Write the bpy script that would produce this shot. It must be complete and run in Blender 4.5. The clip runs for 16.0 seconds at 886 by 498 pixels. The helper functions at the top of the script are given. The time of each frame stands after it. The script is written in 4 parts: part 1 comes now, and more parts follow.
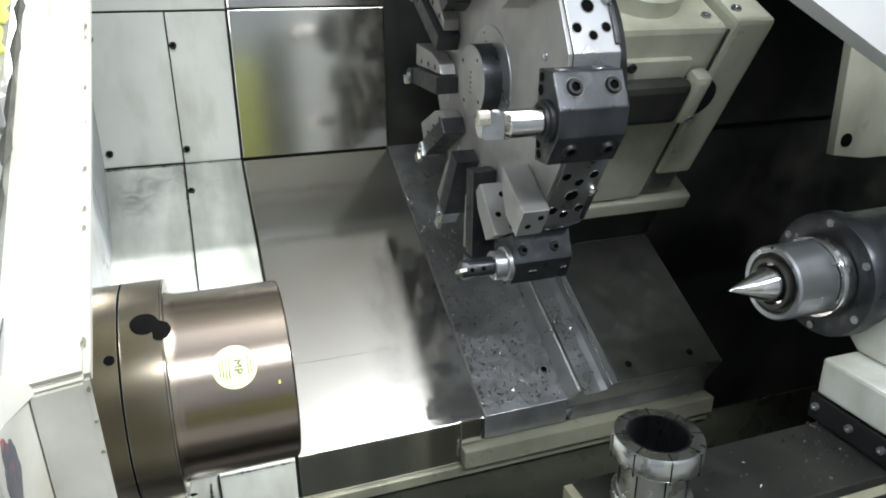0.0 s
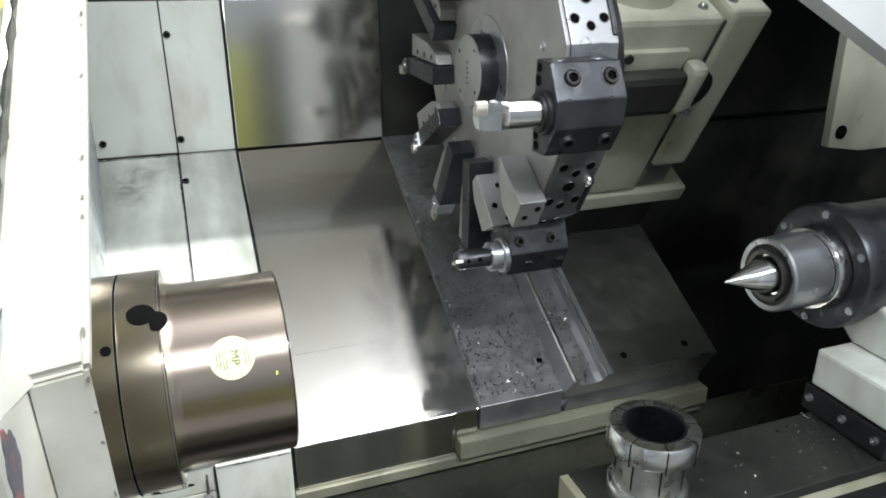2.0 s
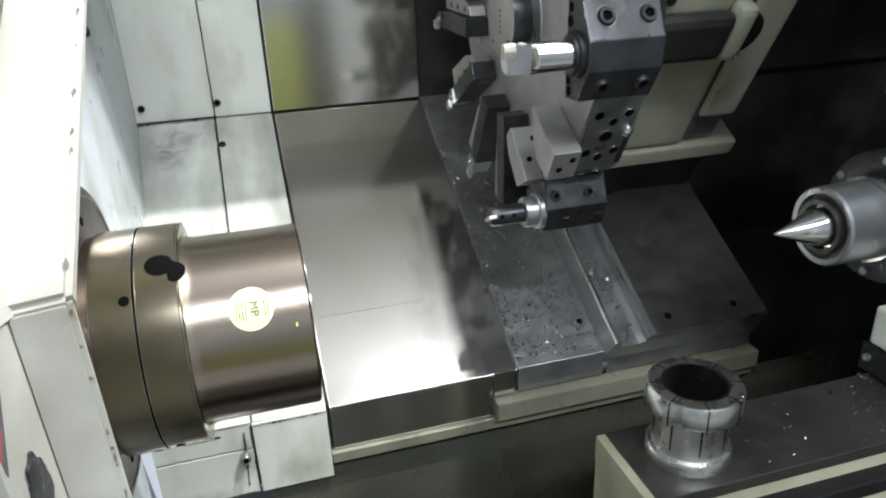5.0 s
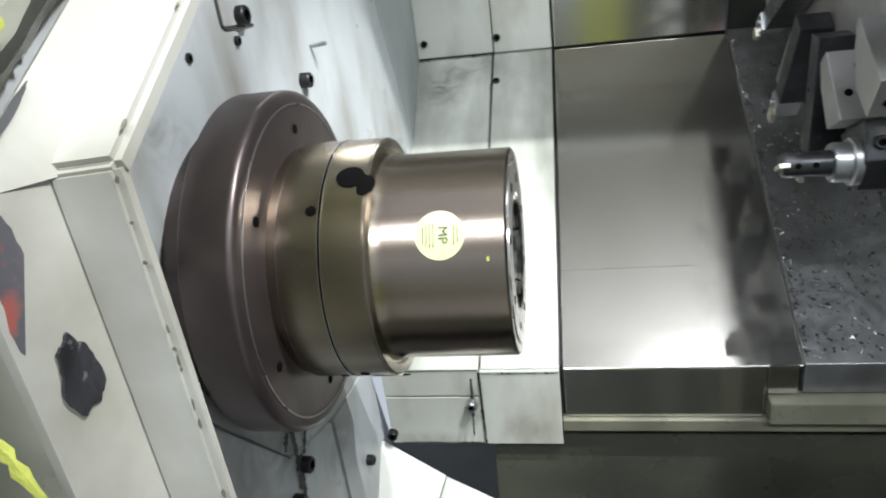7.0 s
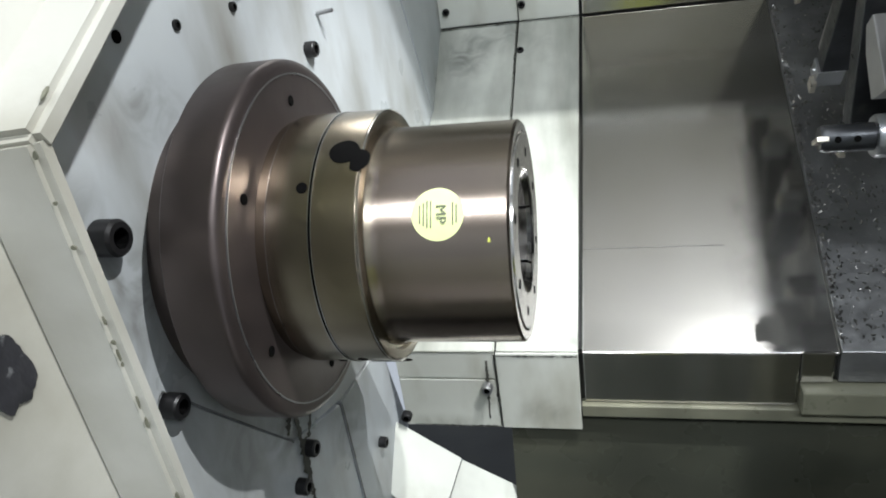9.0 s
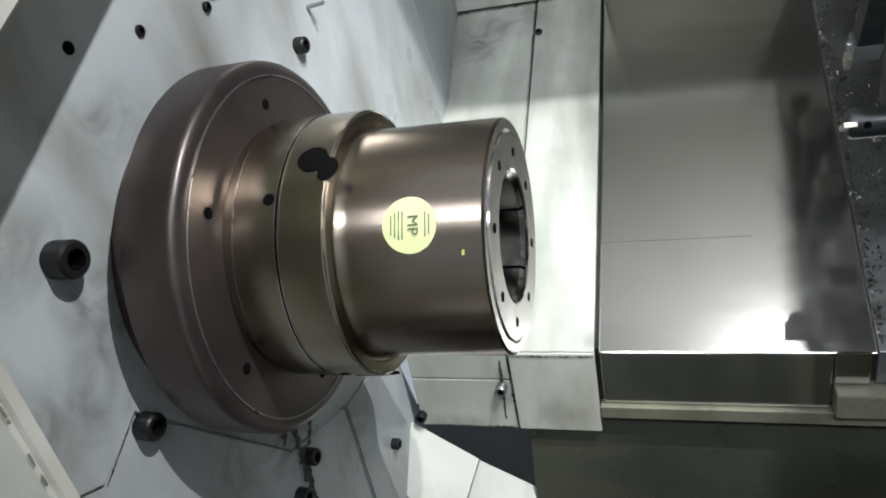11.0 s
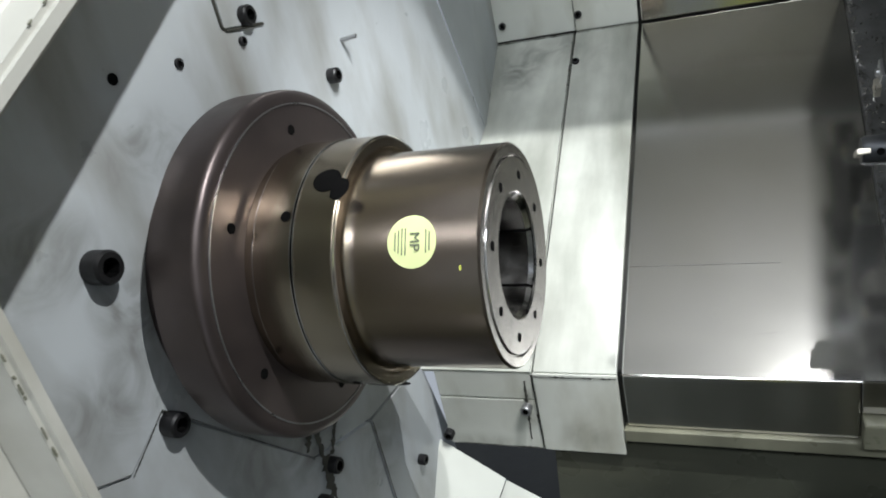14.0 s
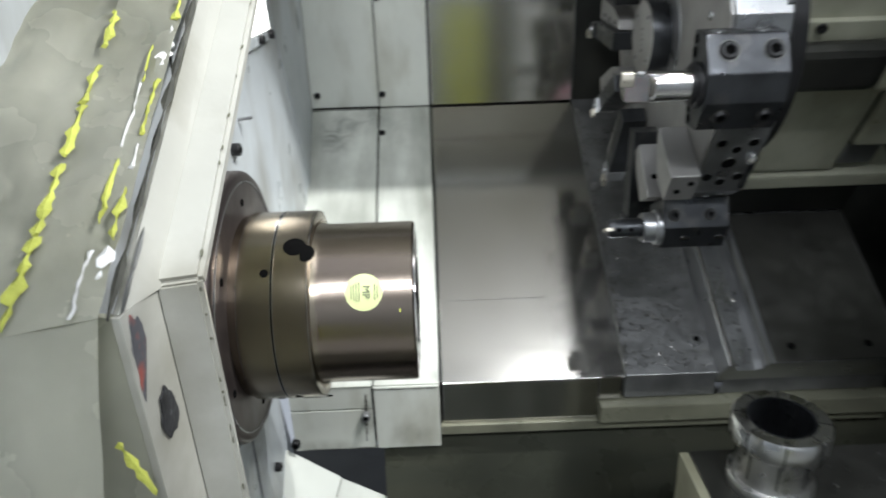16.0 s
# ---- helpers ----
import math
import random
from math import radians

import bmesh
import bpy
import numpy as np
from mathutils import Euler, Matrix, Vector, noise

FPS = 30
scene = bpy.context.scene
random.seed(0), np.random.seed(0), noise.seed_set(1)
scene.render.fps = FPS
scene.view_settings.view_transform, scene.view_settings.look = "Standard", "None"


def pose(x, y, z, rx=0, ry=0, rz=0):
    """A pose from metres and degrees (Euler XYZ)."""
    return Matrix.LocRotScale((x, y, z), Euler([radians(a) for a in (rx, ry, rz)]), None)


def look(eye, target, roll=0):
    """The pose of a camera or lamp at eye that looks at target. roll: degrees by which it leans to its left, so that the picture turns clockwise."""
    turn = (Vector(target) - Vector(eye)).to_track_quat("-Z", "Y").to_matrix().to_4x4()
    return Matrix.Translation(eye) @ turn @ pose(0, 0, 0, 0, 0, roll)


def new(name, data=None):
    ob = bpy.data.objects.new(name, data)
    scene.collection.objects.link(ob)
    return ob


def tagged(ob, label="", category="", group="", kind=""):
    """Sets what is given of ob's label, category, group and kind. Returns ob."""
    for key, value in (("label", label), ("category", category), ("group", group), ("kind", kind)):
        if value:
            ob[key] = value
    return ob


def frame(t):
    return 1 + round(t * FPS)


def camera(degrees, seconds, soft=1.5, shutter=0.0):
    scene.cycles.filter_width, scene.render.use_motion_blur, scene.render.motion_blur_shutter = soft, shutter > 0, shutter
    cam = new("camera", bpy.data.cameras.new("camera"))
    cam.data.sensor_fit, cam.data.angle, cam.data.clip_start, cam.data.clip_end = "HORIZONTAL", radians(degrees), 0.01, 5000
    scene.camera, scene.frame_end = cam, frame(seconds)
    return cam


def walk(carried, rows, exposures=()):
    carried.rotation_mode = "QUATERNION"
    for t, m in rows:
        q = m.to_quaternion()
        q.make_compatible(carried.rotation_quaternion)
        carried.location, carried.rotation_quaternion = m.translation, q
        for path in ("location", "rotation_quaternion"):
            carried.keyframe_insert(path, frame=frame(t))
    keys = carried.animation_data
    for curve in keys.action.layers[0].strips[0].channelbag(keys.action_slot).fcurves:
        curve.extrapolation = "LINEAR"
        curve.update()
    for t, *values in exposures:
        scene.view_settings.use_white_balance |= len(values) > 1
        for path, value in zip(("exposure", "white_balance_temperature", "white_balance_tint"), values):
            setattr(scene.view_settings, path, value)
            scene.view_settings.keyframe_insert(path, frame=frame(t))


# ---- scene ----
cam = camera(63.7, 16.0, soft=1.9, shutter=0.5)

PATH = [
    (0, (-0.065, -0.725, 0.536), (0.55, 1.038, -0.181), -0.3),
    (0.5, (-0.066, -0.724, 0.534), (0.557, 1.033, -0.19), -0.0),
    (1, (-0.065, -0.724, 0.535), (0.561, 1.029, -0.199), 0.0),
    (1.5, (-0.067, -0.724, 0.535), (0.563, 1.026, -0.201), -0.1),
    (2, (-0.068, -0.723, 0.535), (0.562, 1.026, -0.204), 0.0),
    (2.5, (-0.066, -0.725, 0.536), (0.562, 1.024, -0.204), 0.1),
    (3, (-0.064, -0.728, 0.535), (0.567, 1.021, -0.202), 0.0),
    (5.5, (-0.025, -0.707, 0.487), (0.31, 1.064, -0.379), -4.8),
    (6, (0.003, -0.677, 0.46), (0.042, 1.105, -0.447), -7.3),
    (6.5, (0.023, -0.658, 0.449), (-0.2, 1.122, -0.436), -7.9),
    (7, (0.027, -0.647, 0.446), (-0.35, 1.136, -0.378), -7.6),
    (7.5, (0.03, -0.634, 0.445), (-0.443, 1.133, -0.364), -7.5),
    (8, (0.034, -0.617, 0.439), (-0.462, 1.138, -0.383), -7.6),
    (8.5, (0.038, -0.614, 0.437), (-0.457, 1.127, -0.414), -8.0),
    (9, (0.043, -0.615, 0.434), (-0.435, 1.118, -0.442), -8.7),
    (11.5, (0.094, -0.562, 0.43), (-0.605, 1.087, -0.46), -13.7),
    (12, (0.11, -0.557, 0.421), (-0.656, 1.093, -0.41), -14.7),
    (12.5, (0.113, -0.562, 0.422), (-0.647, 1.093, -0.406), -14.5),
    (13, (0.117, -0.567, 0.421), (-0.646, 1.093, -0.393), -14.2),
    (13.5, (0.118, -0.572, 0.424), (-0.659, 1.085, -0.383), -13.9),
    (14, (0.119, -0.587, 0.43), (-0.656, 1.072, -0.374), -13.0),
    (14.5, (0.11, -0.621, 0.444), (-0.615, 1.056, -0.37), -11.7),
    (15, (0.092, -0.66, 0.476), (-0.523, 1.071, -0.315), -8.9),
    (15.5, (0.071, -0.71, 0.515), (-0.304, 1.079, -0.296), -5.7),
    (16, (0.005, -0.775, 0.552), (0.018, 1.04, -0.287), -2.0),
]
walk(cam, [(t, look(eye, target, roll)) for t, eye, target, roll in PATH],
     [(0.0, 0.5), (3.0, 0.48), (5.5, 0.32), (7.0, 0.18), (9.0, 0.0), (11.5, -0.3), (14.0, -0.3), (15.0, -0.25), (16.0, -0.2)])

# world, lights, exposure
AXY, AXZ = -0.185, 0.2285          # spindle axis
S30, C30 = 0.5, 0.8660254

world = bpy.data.worlds.new("world")
scene.world = world
world.use_nodes = True
wn = world.node_tree.nodes
wn["Background"].inputs[0].default_value = (0.83, 0.92, 1.05, 1)
wn["Background"].inputs[1].default_value = 0.56


def area_lamp(name, m, w, h, power, colour):
    d = bpy.data.lights.new(name, "AREA")
    d.shape, d.size, d.size_y, d.energy, d.color = "RECTANGLE", w, h, power, colour
    ob = new(name, d)
    ob.matrix_world = m
    return ob


# the machine's two work lamps overhead, and added fill lights behind the operator
def work_lamp(eye, target, power, cone, size):
    d = bpy.data.lights.new("work_lamp", "SPOT")
    d.energy, d.spot_size, d.spot_blend, d.shadow_soft_size, d.color = power, radians(cone), 0.45, size, (0.97, 0.985, 1)
    ob = new("work_lamp", d)
    ob.matrix_world = look(eye, target)


work_lamp((0.30, -0.21, 1.10), (0.02, 0.06, 0.06), 54, 44, 0.002)
work_lamp((0.46, -0.36, 1.06), (-0.22, -0.15, 0.22), 44, 44, 0.006)
area_lamp("hall_fill", look((-0.6, -1.5, 2.1), (0, 0, 0.2)), 1.6, 0.2, 16, (0.92, 0.97, 1.04))
area_lamp("hall_fill", look((0.9, -1.9, 2.0), (0.2, 0, 0.2)), 1.4, 0.2, 15, (0.92, 0.97, 1.04))
area_lamp("hall_fill", look((0.3, -2.3, 2.55), (0.3, -2.5, 0.0)), 2.4, 0.2, 60, (0.92, 0.97, 1.04))


# ---- materials ----
def material(name, colour, rough=0.5, metal=0.0, var=0.12, scale=8.0, bump=0.05, bump_scale=120.0, stain=None, stain_scale=3.0,
             stain_low=0.5, stain_high=0.7, brushed=None, rough_var=0.1, spread=0.0, streak=None):
    m = bpy.data.materials.new(name)
    m.use_nodes = True
    nt = m.node_tree
    b = nt.nodes["Principled BSDF"]
    b.inputs["Metallic"].default_value = metal
    co = nt.nodes.new("ShaderNodeTexCoord").outputs["Object"]
    if brushed:
        mp = nt.nodes.new("ShaderNodeMapping")
        mp.inputs["Scale"].default_value = brushed
        nt.links.new(co, mp.inputs[0])
        grain = mp.outputs[0]
    else:
        grain = co

    def tex(src, sc, detail=4.0):
        n = nt.nodes.new("ShaderNodeTexNoise")
        n.inputs["Scale"].default_value, n.inputs["Detail"].default_value = sc, detail
        nt.links.new(src, n.inputs["Vector"])
        return n.outputs["Fac"]

    def ramp(src, a, b_, lo, hi):
        n = nt.nodes.new("ShaderNodeMapRange")
        n.inputs[1].default_value, n.inputs[2].default_value, n.inputs[3].default_value, n.inputs[4].default_value = a, b_, lo, hi
        nt.links.new(src, n.inputs[0])
        return n.outputs[0]

    def mix(fac, a, b_):
        n = nt.nodes.new("ShaderNodeMix")
        n.data_type = "RGBA"
        for sock, v in ((n.inputs[0], fac), (n.inputs[6], a), (n.inputs[7], b_)):
            if isinstance(v, tuple):
                sock.default_value = (*v, 1)
            else:
                nt.links.new(v, sock)
        return n.outputs[2]

    dark = tuple(c * (1 - var) for c in colour)
    light = tuple(min(1, c * (1 + var)) for c in colour)
    big = tex(co, scale)
    col = mix(ramp(big, 0.35, 0.65, 0, 1), dark, light)
    if stain:
        src = co
        if streak:
            ms = nt.nodes.new("ShaderNodeMapping")
            ms.inputs["Scale"].default_value = streak
            nt.links.new(co, ms.inputs[0])
            src = ms.outputs[0]
        col = mix(ramp(tex(src, stain_scale, 8.0), stain_low, stain_high, 0, 1), col, stain)
    if spread:
        oi = nt.nodes.new("ShaderNodeObjectInfo").outputs["Random"]
        hs = nt.nodes.new("ShaderNodeHueSaturation")
        nt.links.new(ramp(oi, 0, 1, 1 - spread, 1 + spread), hs.inputs["Value"])
        nt.links.new(col, hs.inputs["Color"])
        col = hs.outputs[0]
    nt.links.new(col, b.inputs["Base Color"])
    fine = tex(grain, bump_scale, 3.0)
    nt.links.new(ramp(tex(grain, scale * 3), 0.3, 0.7, max(0.03, rough - rough_var), min(1, rough + rough_var)), b.inputs["Roughness"])
    bp = nt.nodes.new("ShaderNodeBump")
    bp.inputs["Strength"].default_value, bp.inputs["Distance"].default_value = bump, 0.002
    nt.links.new(fine, bp.inputs["Height"])
    nt.links.new(bp.outputs[0], b.inputs["Normal"])
    return m


def grease(m, spots, colour, seed=0.0):
    """Ragged grease stains and grey spots round given places (centre, radius along each axis, strength)."""
    nt = m.node_tree
    b = nt.nodes["Principled BSDF"]
    col = b.inputs["Base Color"].links[0].from_socket
    co = nt.nodes.new("ShaderNodeTexCoord").outputs["Object"]
    nz = nt.nodes.new("ShaderNodeTexNoise")
    nz.inputs["Scale"].default_value, nz.inputs["Detail"].default_value, nz.inputs["Distortion"].default_value = 22.0, 8.0, 2.2
    sh = nt.nodes.new("ShaderNodeVectorMath")
    sh.inputs[1].default_value = (seed, seed, seed)
    nt.links.new(co, sh.inputs[0])
    nt.links.new(sh.outputs[0], nz.inputs["Vector"])
    for c, r, k in spots:
        mp = nt.nodes.new("ShaderNodeMapping")
        mp.vector_type = "TEXTURE"
        mp.inputs["Location"].default_value, mp.inputs["Scale"].default_value = c, r
        nt.links.new(co, mp.inputs[0])
        ln = nt.nodes.new("ShaderNodeVectorMath")
        ln.operation = "LENGTH"
        nt.links.new(mp.outputs[0], ln.inputs[0])
        near = nt.nodes.new("ShaderNodeMapRange")
        near.interpolation_type = "SMOOTHSTEP"
        near.inputs[1].default_value, near.inputs[2].default_value, near.inputs[3].default_value, near.inputs[4].default_value = 0.1, 1.0, 1.0, 0.0
        nt.links.new(ln.outputs["Value"], near.inputs[0])
        rag = nt.nodes.new("ShaderNodeMapRange")
        rag.inputs[1].default_value, rag.inputs[2].default_value, rag.inputs[3].default_value, rag.inputs[4].default_value = 0.36, 0.64, 0.25 * k, 0.85 * k
        nt.links.new(nz.outputs["Fac"], rag.inputs[0])
        mu = nt.nodes.new("ShaderNodeMath")
        mu.operation = "MULTIPLY"
        nt.links.new(near.outputs[0], mu.inputs[0])
        nt.links.new(rag.outputs[0], mu.inputs[1])
        mx = nt.nodes.new("ShaderNodeMix")
        mx.data_type = "RGBA"
        nt.links.new(mu.outputs[0], mx.inputs[0])
        nt.links.new(col, mx.inputs[6])
        mx.inputs[7].default_value = (*colour, 1)
        col = mx.outputs[2]
    nt.links.new(col, b.inputs["Base Color"])


CREAM = material("cream_enamel", (0.64, 0.66, 0.60), 0.38, 0, 0.06, 9, 0.06, 160, (0.34, 0.33, 0.25), 9.0, 0.50, 0.76, streak=(1.2, 1.2, 0.5))
COVERM = material("worn_cream_paint", (0.49, 0.487, 0.435), 0.42, 0, 0.07, 12, 0.08, 150, (0.27, 0.255, 0.20), 10.0, 0.49, 0.76)
WALLW = material("pale_enamel", (0.49, 0.525, 0.54), 0.36, 0, 0.06, 6, 0.05, 140, (0.25, 0.245, 0.215), 9.0, 0.46, 0.74, streak=(1, 1.3, 0.55))
GRIMY = material("grimy_enamel", (0.60, 0.62, 0.56), 0.42, 0, 0.12, 14, 0.08, 160, (0.24, 0.25, 0.21), 9.0, 0.44, 0.76, streak=(1.6, 0.35, 0.35))
FAR = 1.0                       # stains on the wall reach through its thickness
grease(WALLW, [((0, -0.305, 0.255), (FAR, 0.042, 0.062), 0.95), ((0, -0.335, 0.315), (FAR, 0.05, 0.045), 0.8), ((0, -0.40, 0.34), (FAR, 0.09, 0.10), 0.55),
               ((0, -0.25, 0.345), (FAR, 0.06, 0.035), 0.7), ((0, -0.345, 0.215), (FAR, 0.08, 0.045), 0.75), ((0, -0.43, 0.24), (FAR, 0.06, 0.05), 0.6),
               ((0, -0.20, 0.06), (FAR, 0.05, 0.06), 0.9), ((0, -0.26, 0.09), (FAR, 0.06, 0.06), 0.6), ((0, -0.11, -0.02), (FAR, 0.06, 0.07), 0.6)], (0.12, 0.115, 0.095))
# slanted panels: ragged grey spots towards the top crease
grease(GRIMY, [((-0.16, 0.40, 0.235), (0.055, 0.075, 0.09), 0.95), ((-0.11, 0.43, 0.25), (0.05, 0.05, 0.08), 0.8), ((-0.05, 0.40, 0.23), (0.05, 0.06, 0.08), 0.35)], (0.17, 0.175, 0.155), 3.0)
grease(CREAM, [((-0.098, 0.0, -0.050), (0.012, 0.05, 0.040), 1.0), ((-0.16, 0.0, -0.10), (0.06, 0.05, 0.02), 0.6), ((-0.04, 0.0, -0.08), (0.04, 0.05, 0.03), 0.5)], (0.14, 0.135, 0.10), 5.0)
STEEL = material("polished_cover_steel", (0.63, 0.62, 0.59), 0.115, 1.0, 0.04, 5, 0.003, 60, (0.52, 0.50, 0.43), 3.0, 0.4, 0.8, (1, 14, 14), 0.012)


def add_haze(m, rough, share):
    """Adds a wider gloss lobe, as of fine scratches under an oil film."""
    nt = m.node_tree
    b = nt.nodes["Principled BSDF"]
    b2 = nt.nodes.new("ShaderNodeBsdfPrincipled")
    b2.inputs["Metallic"].default_value = 1.0
    b2.inputs["Roughness"].default_value = rough
    nt.links.new(b.inputs["Base Color"].links[0].from_socket, b2.inputs["Base Color"])
    nt.links.new(b.inputs["Normal"].links[0].from_socket, b2.inputs["Normal"])
    mx = nt.nodes.new("ShaderNodeMixShader")
    mx.inputs[0].default_value = share
    nt.links.new(b.outputs[0], mx.inputs[1])
    nt.links.new(b2.outputs[0], mx.inputs[2])
    nt.links.new(mx.outputs[0], nt.nodes["Material Output"].inputs["Surface"])


add_haze(STEEL, 0.46, 0.15)
SADDLE = material("oily_cast_iron", (0.29, 0.295, 0.295), 0.40, 0.75, 0.15, 30, 0.15, 220, (0.13, 0.13, 0.13), 9, 0.35, 0.8)
DARK = material("blackened_steel", (0.055, 0.058, 0.062), 0.36, 0.75, 0.25, 25, 0.08, 200, (0.12, 0.115, 0.11), 30, 0.6, 0.75)
GREYST = material("ground_steel", (0.42, 0.43, 0.44), 0.34, 0.9, 0.10, 12, 0.05, 200, (0.30, 0.29, 0.28), 10, 0.5, 0.75)
FACE = material("dull_face_steel", (0.36, 0.355, 0.345), 0.46, 0.7, 0.10, 10, 0.05, 160, (0.27, 0.26, 0.24), 8, 0.45, 0.75)
BRIGHT = material("bright_steel", (0.66, 0.65, 0.63), 0.16, 1.0, 0.08, 20, 0.04, 160)
PALEST = material("satin_turned_steel", (0.66, 0.655, 0.64), 0.30, 1.0, 0.06, 20, 0.03, 160, (0.50, 0.49, 0.47), 12, 0.5, 0.8)
CHUCK = material("browned_steel", (0.335, 0.268, 0.238), 0.22, 1.0, 0.05, 9, 0.003, 60, (0.37, 0.32, 0.24), 6, 0.4, 0.8, (30, 1, 1), 0.012)
FLANGE = material("straw_tinted_steel", (0.38, 0.33, 0.245), 0.25, 1.0, 0.05, 10, 0.003, 60, (0.36, 0.31, 0.26), 6, 0.4, 0.8, (30, 1, 1), 0.012)
DISC = material("bronze_grey_steel", (0.105, 0.088, 0.086), 0.38, 0.8, 0.12, 8, 0.05, 140, (0.16, 0.13, 0.12), 6, 0.5, 0.75)
BLACK = material("black_oxide", (0.018, 0.018, 0.019), 0.45, 0.4, 0.2, 30, 0.1, 200)
# matte black that stands for the shade inside holes and slots
HOLE = material("hole_shade_black", (0.004, 0.004, 0.004), 0.9, 0.0, 0.1, 30, 0.05, 100)
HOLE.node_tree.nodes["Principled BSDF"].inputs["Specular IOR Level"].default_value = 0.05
CAST = material("yellowed_cast_paint", (0.36, 0.35, 0.255), 0.4, 0, 0.12, 12, 0.08, 150, (0.20, 0.19, 0.12), 10, 0.45, 0.75)
HOUSE = material("oily_olive_cream_paint", (0.43, 0.43, 0.335), 0.36, 0, 0.08, 8, 0.06, 150, (0.20, 0.195, 0.13), 8.0, 0.46, 0.74, streak=(1.2, 1.2, 0.5))
# near black: the unlit interior's shade is put into the colour
SHADED = material("oily_shaded_black", (0.011, 0.012, 0.010), 0.45, 0.0, 0.35, 8, 0.15, 90, (0.032, 0.032, 0.026), 6, 0.5, 0.7)
# oily slide paint, lowered to hold the shade under the bed
SLIDE = material("oily_shaded_slide_paint", (0.042, 0.045, 0.034), 0.30, 0.0, 0.25, 6, 0.08, 60, (0.07, 0.07, 0.05), 4, 0.45, 0.7, streak=(0.4, 2.0, 2.0))
PLATE = material("worn_slide_steel", (0.10, 0.10, 0.09), 0.40, 0.8, 0.12, 14, 0.08, 200, (0.085, 0.085, 0.08), 8, 0.5, 0.75)
LABELM = material("lime_sticker", (0.62, 0.68, 0.33), 0.5, 0, 0.05, 40, 0.03, 200)
INK = material("ink", (0.10, 0.12, 0.08), 0.6, 0, 0.05, 40, 0.02, 200)
FOAM = material("yellow_foam", (0.50, 0.53, 0.10), 0.8, 0, 0.2, 60, 0.5, 300)
GUARD = material("scuffed_guard_sheet", (0.56, 0.56, 0.47), 0.24, 0.1, 0.15, 9, 0.10, 60, (0.33, 0.33, 0.25), 7, 0.45, 0.75)
CONC = material("grey_concrete", (0.42, 0.42, 0.40), 0.6, 0, 0.15, 4, 0.1, 60, (0.28, 0.28, 0.26), 2, 0.5, 0.8)
# oily yellowed cream, darkened further for the shade below the way cover
OILED_SHADE = material("oily_shaded_enamel", (0.20, 0.20, 0.145), 0.35, 0, 0.15, 14, 0.08, 160, (0.11, 0.11, 0.08), 10.0, 0.45, 0.8)
REDP = material("red_primer", (0.36, 0.10, 0.08), 0.6, 0, 0.2, 40, 0.2, 200, (0.10, 0.10, 0.11), 40, 0.45, 0.55)
CHIPP = material("bare_chipped_metal", (0.025, 0.025, 0.028), 0.4, 0.0, 0.4, 60, 0.3, 150, (0.30, 0.31, 0.31), 90, 0.60, 0.70)
CARB = material("carbide_insert", (0.52, 0.49, 0.42), 0.35, 0.8, 0.1, 60, 0.05, 200)
CHIPS = material("steel_swarf", (0.22, 0.215, 0.205), 0.35, 1.0, 0.3, 60, 0.1, 200)
GRIME = material("black_grime", (0.05, 0.05, 0.04), 0.7, 0.0, 0.3, 60, 0.3, 150)
PINK = material("pink_plastic", (0.6, 0.25, 0.33), 0.5, 0, 0.05, 10, 0.02, 100)
GLOW = bpy.data.materials.new("lamp_glass")
GLOW.use_nodes = True
GLOW.node_tree.nodes["Principled BSDF"].inputs["Emission Color"].default_value = (1, 0.99, 0.95, 1)
GLOW.node_tree.nodes["Principled BSDF"].inputs["Emission Strength"].default_value = 5.0
LAMPW = material("white_lamp_housing", (0.80, 0.80, 0.78), 0.4, 0, 0.03, 10, 0.02, 100)


# ---- builders ----
def obj(name, bm, mat, parent=None, smooth=False):
    bmesh.ops.recalc_face_normals(bm, faces=bm.faces)
    me = bpy.data.meshes.new(name)
    bm.to_mesh(me)
    bm.free()
    if smooth:
        me.shade_smooth()
        try:
            me.set_sharp_from_angle(angle=radians(35))
        except AttributeError:
            pass
    me.materials.append(mat)
    ob = new(name, me)
    if parent:
        ob.parent = parent
    return ob


def part(name, bm, mat, parent, label="", smooth=False):
    ob = obj(name, bm, mat, parent, smooth)
    if label:
        ob["label"] = label
    return ob


def thing(name, label, category, at=(0, 0, 0), group="", kind=""):
    ob = new(name)
    ob.empty_display_size = 0.02
    ob.location = at
    return tagged(ob, label, category, group, kind)


def box(bm, lo, hi, m=None, bevel=0.0):
    r = bmesh.ops.create_cube(bm, size=1)
    vs = r["verts"]
    for v in vs:
        v.co = Vector([lo[i] + (hi[i] - lo[i]) * (v.co[i] + 0.5) for i in range(3)])
    if bevel:
        es = list({e for v in vs for e in v.link_edges})
        out = bmesh.ops.bevel(bm, geom=es, offset=bevel, segments=2, affect="EDGES", profile=0.6)
        vs = list({v for f in out["faces"] for v in f.verts} | {v for v in vs if v.is_valid})
    if m is not None:
        bmesh.ops.transform(bm, matrix=m, verts=vs)
    return vs


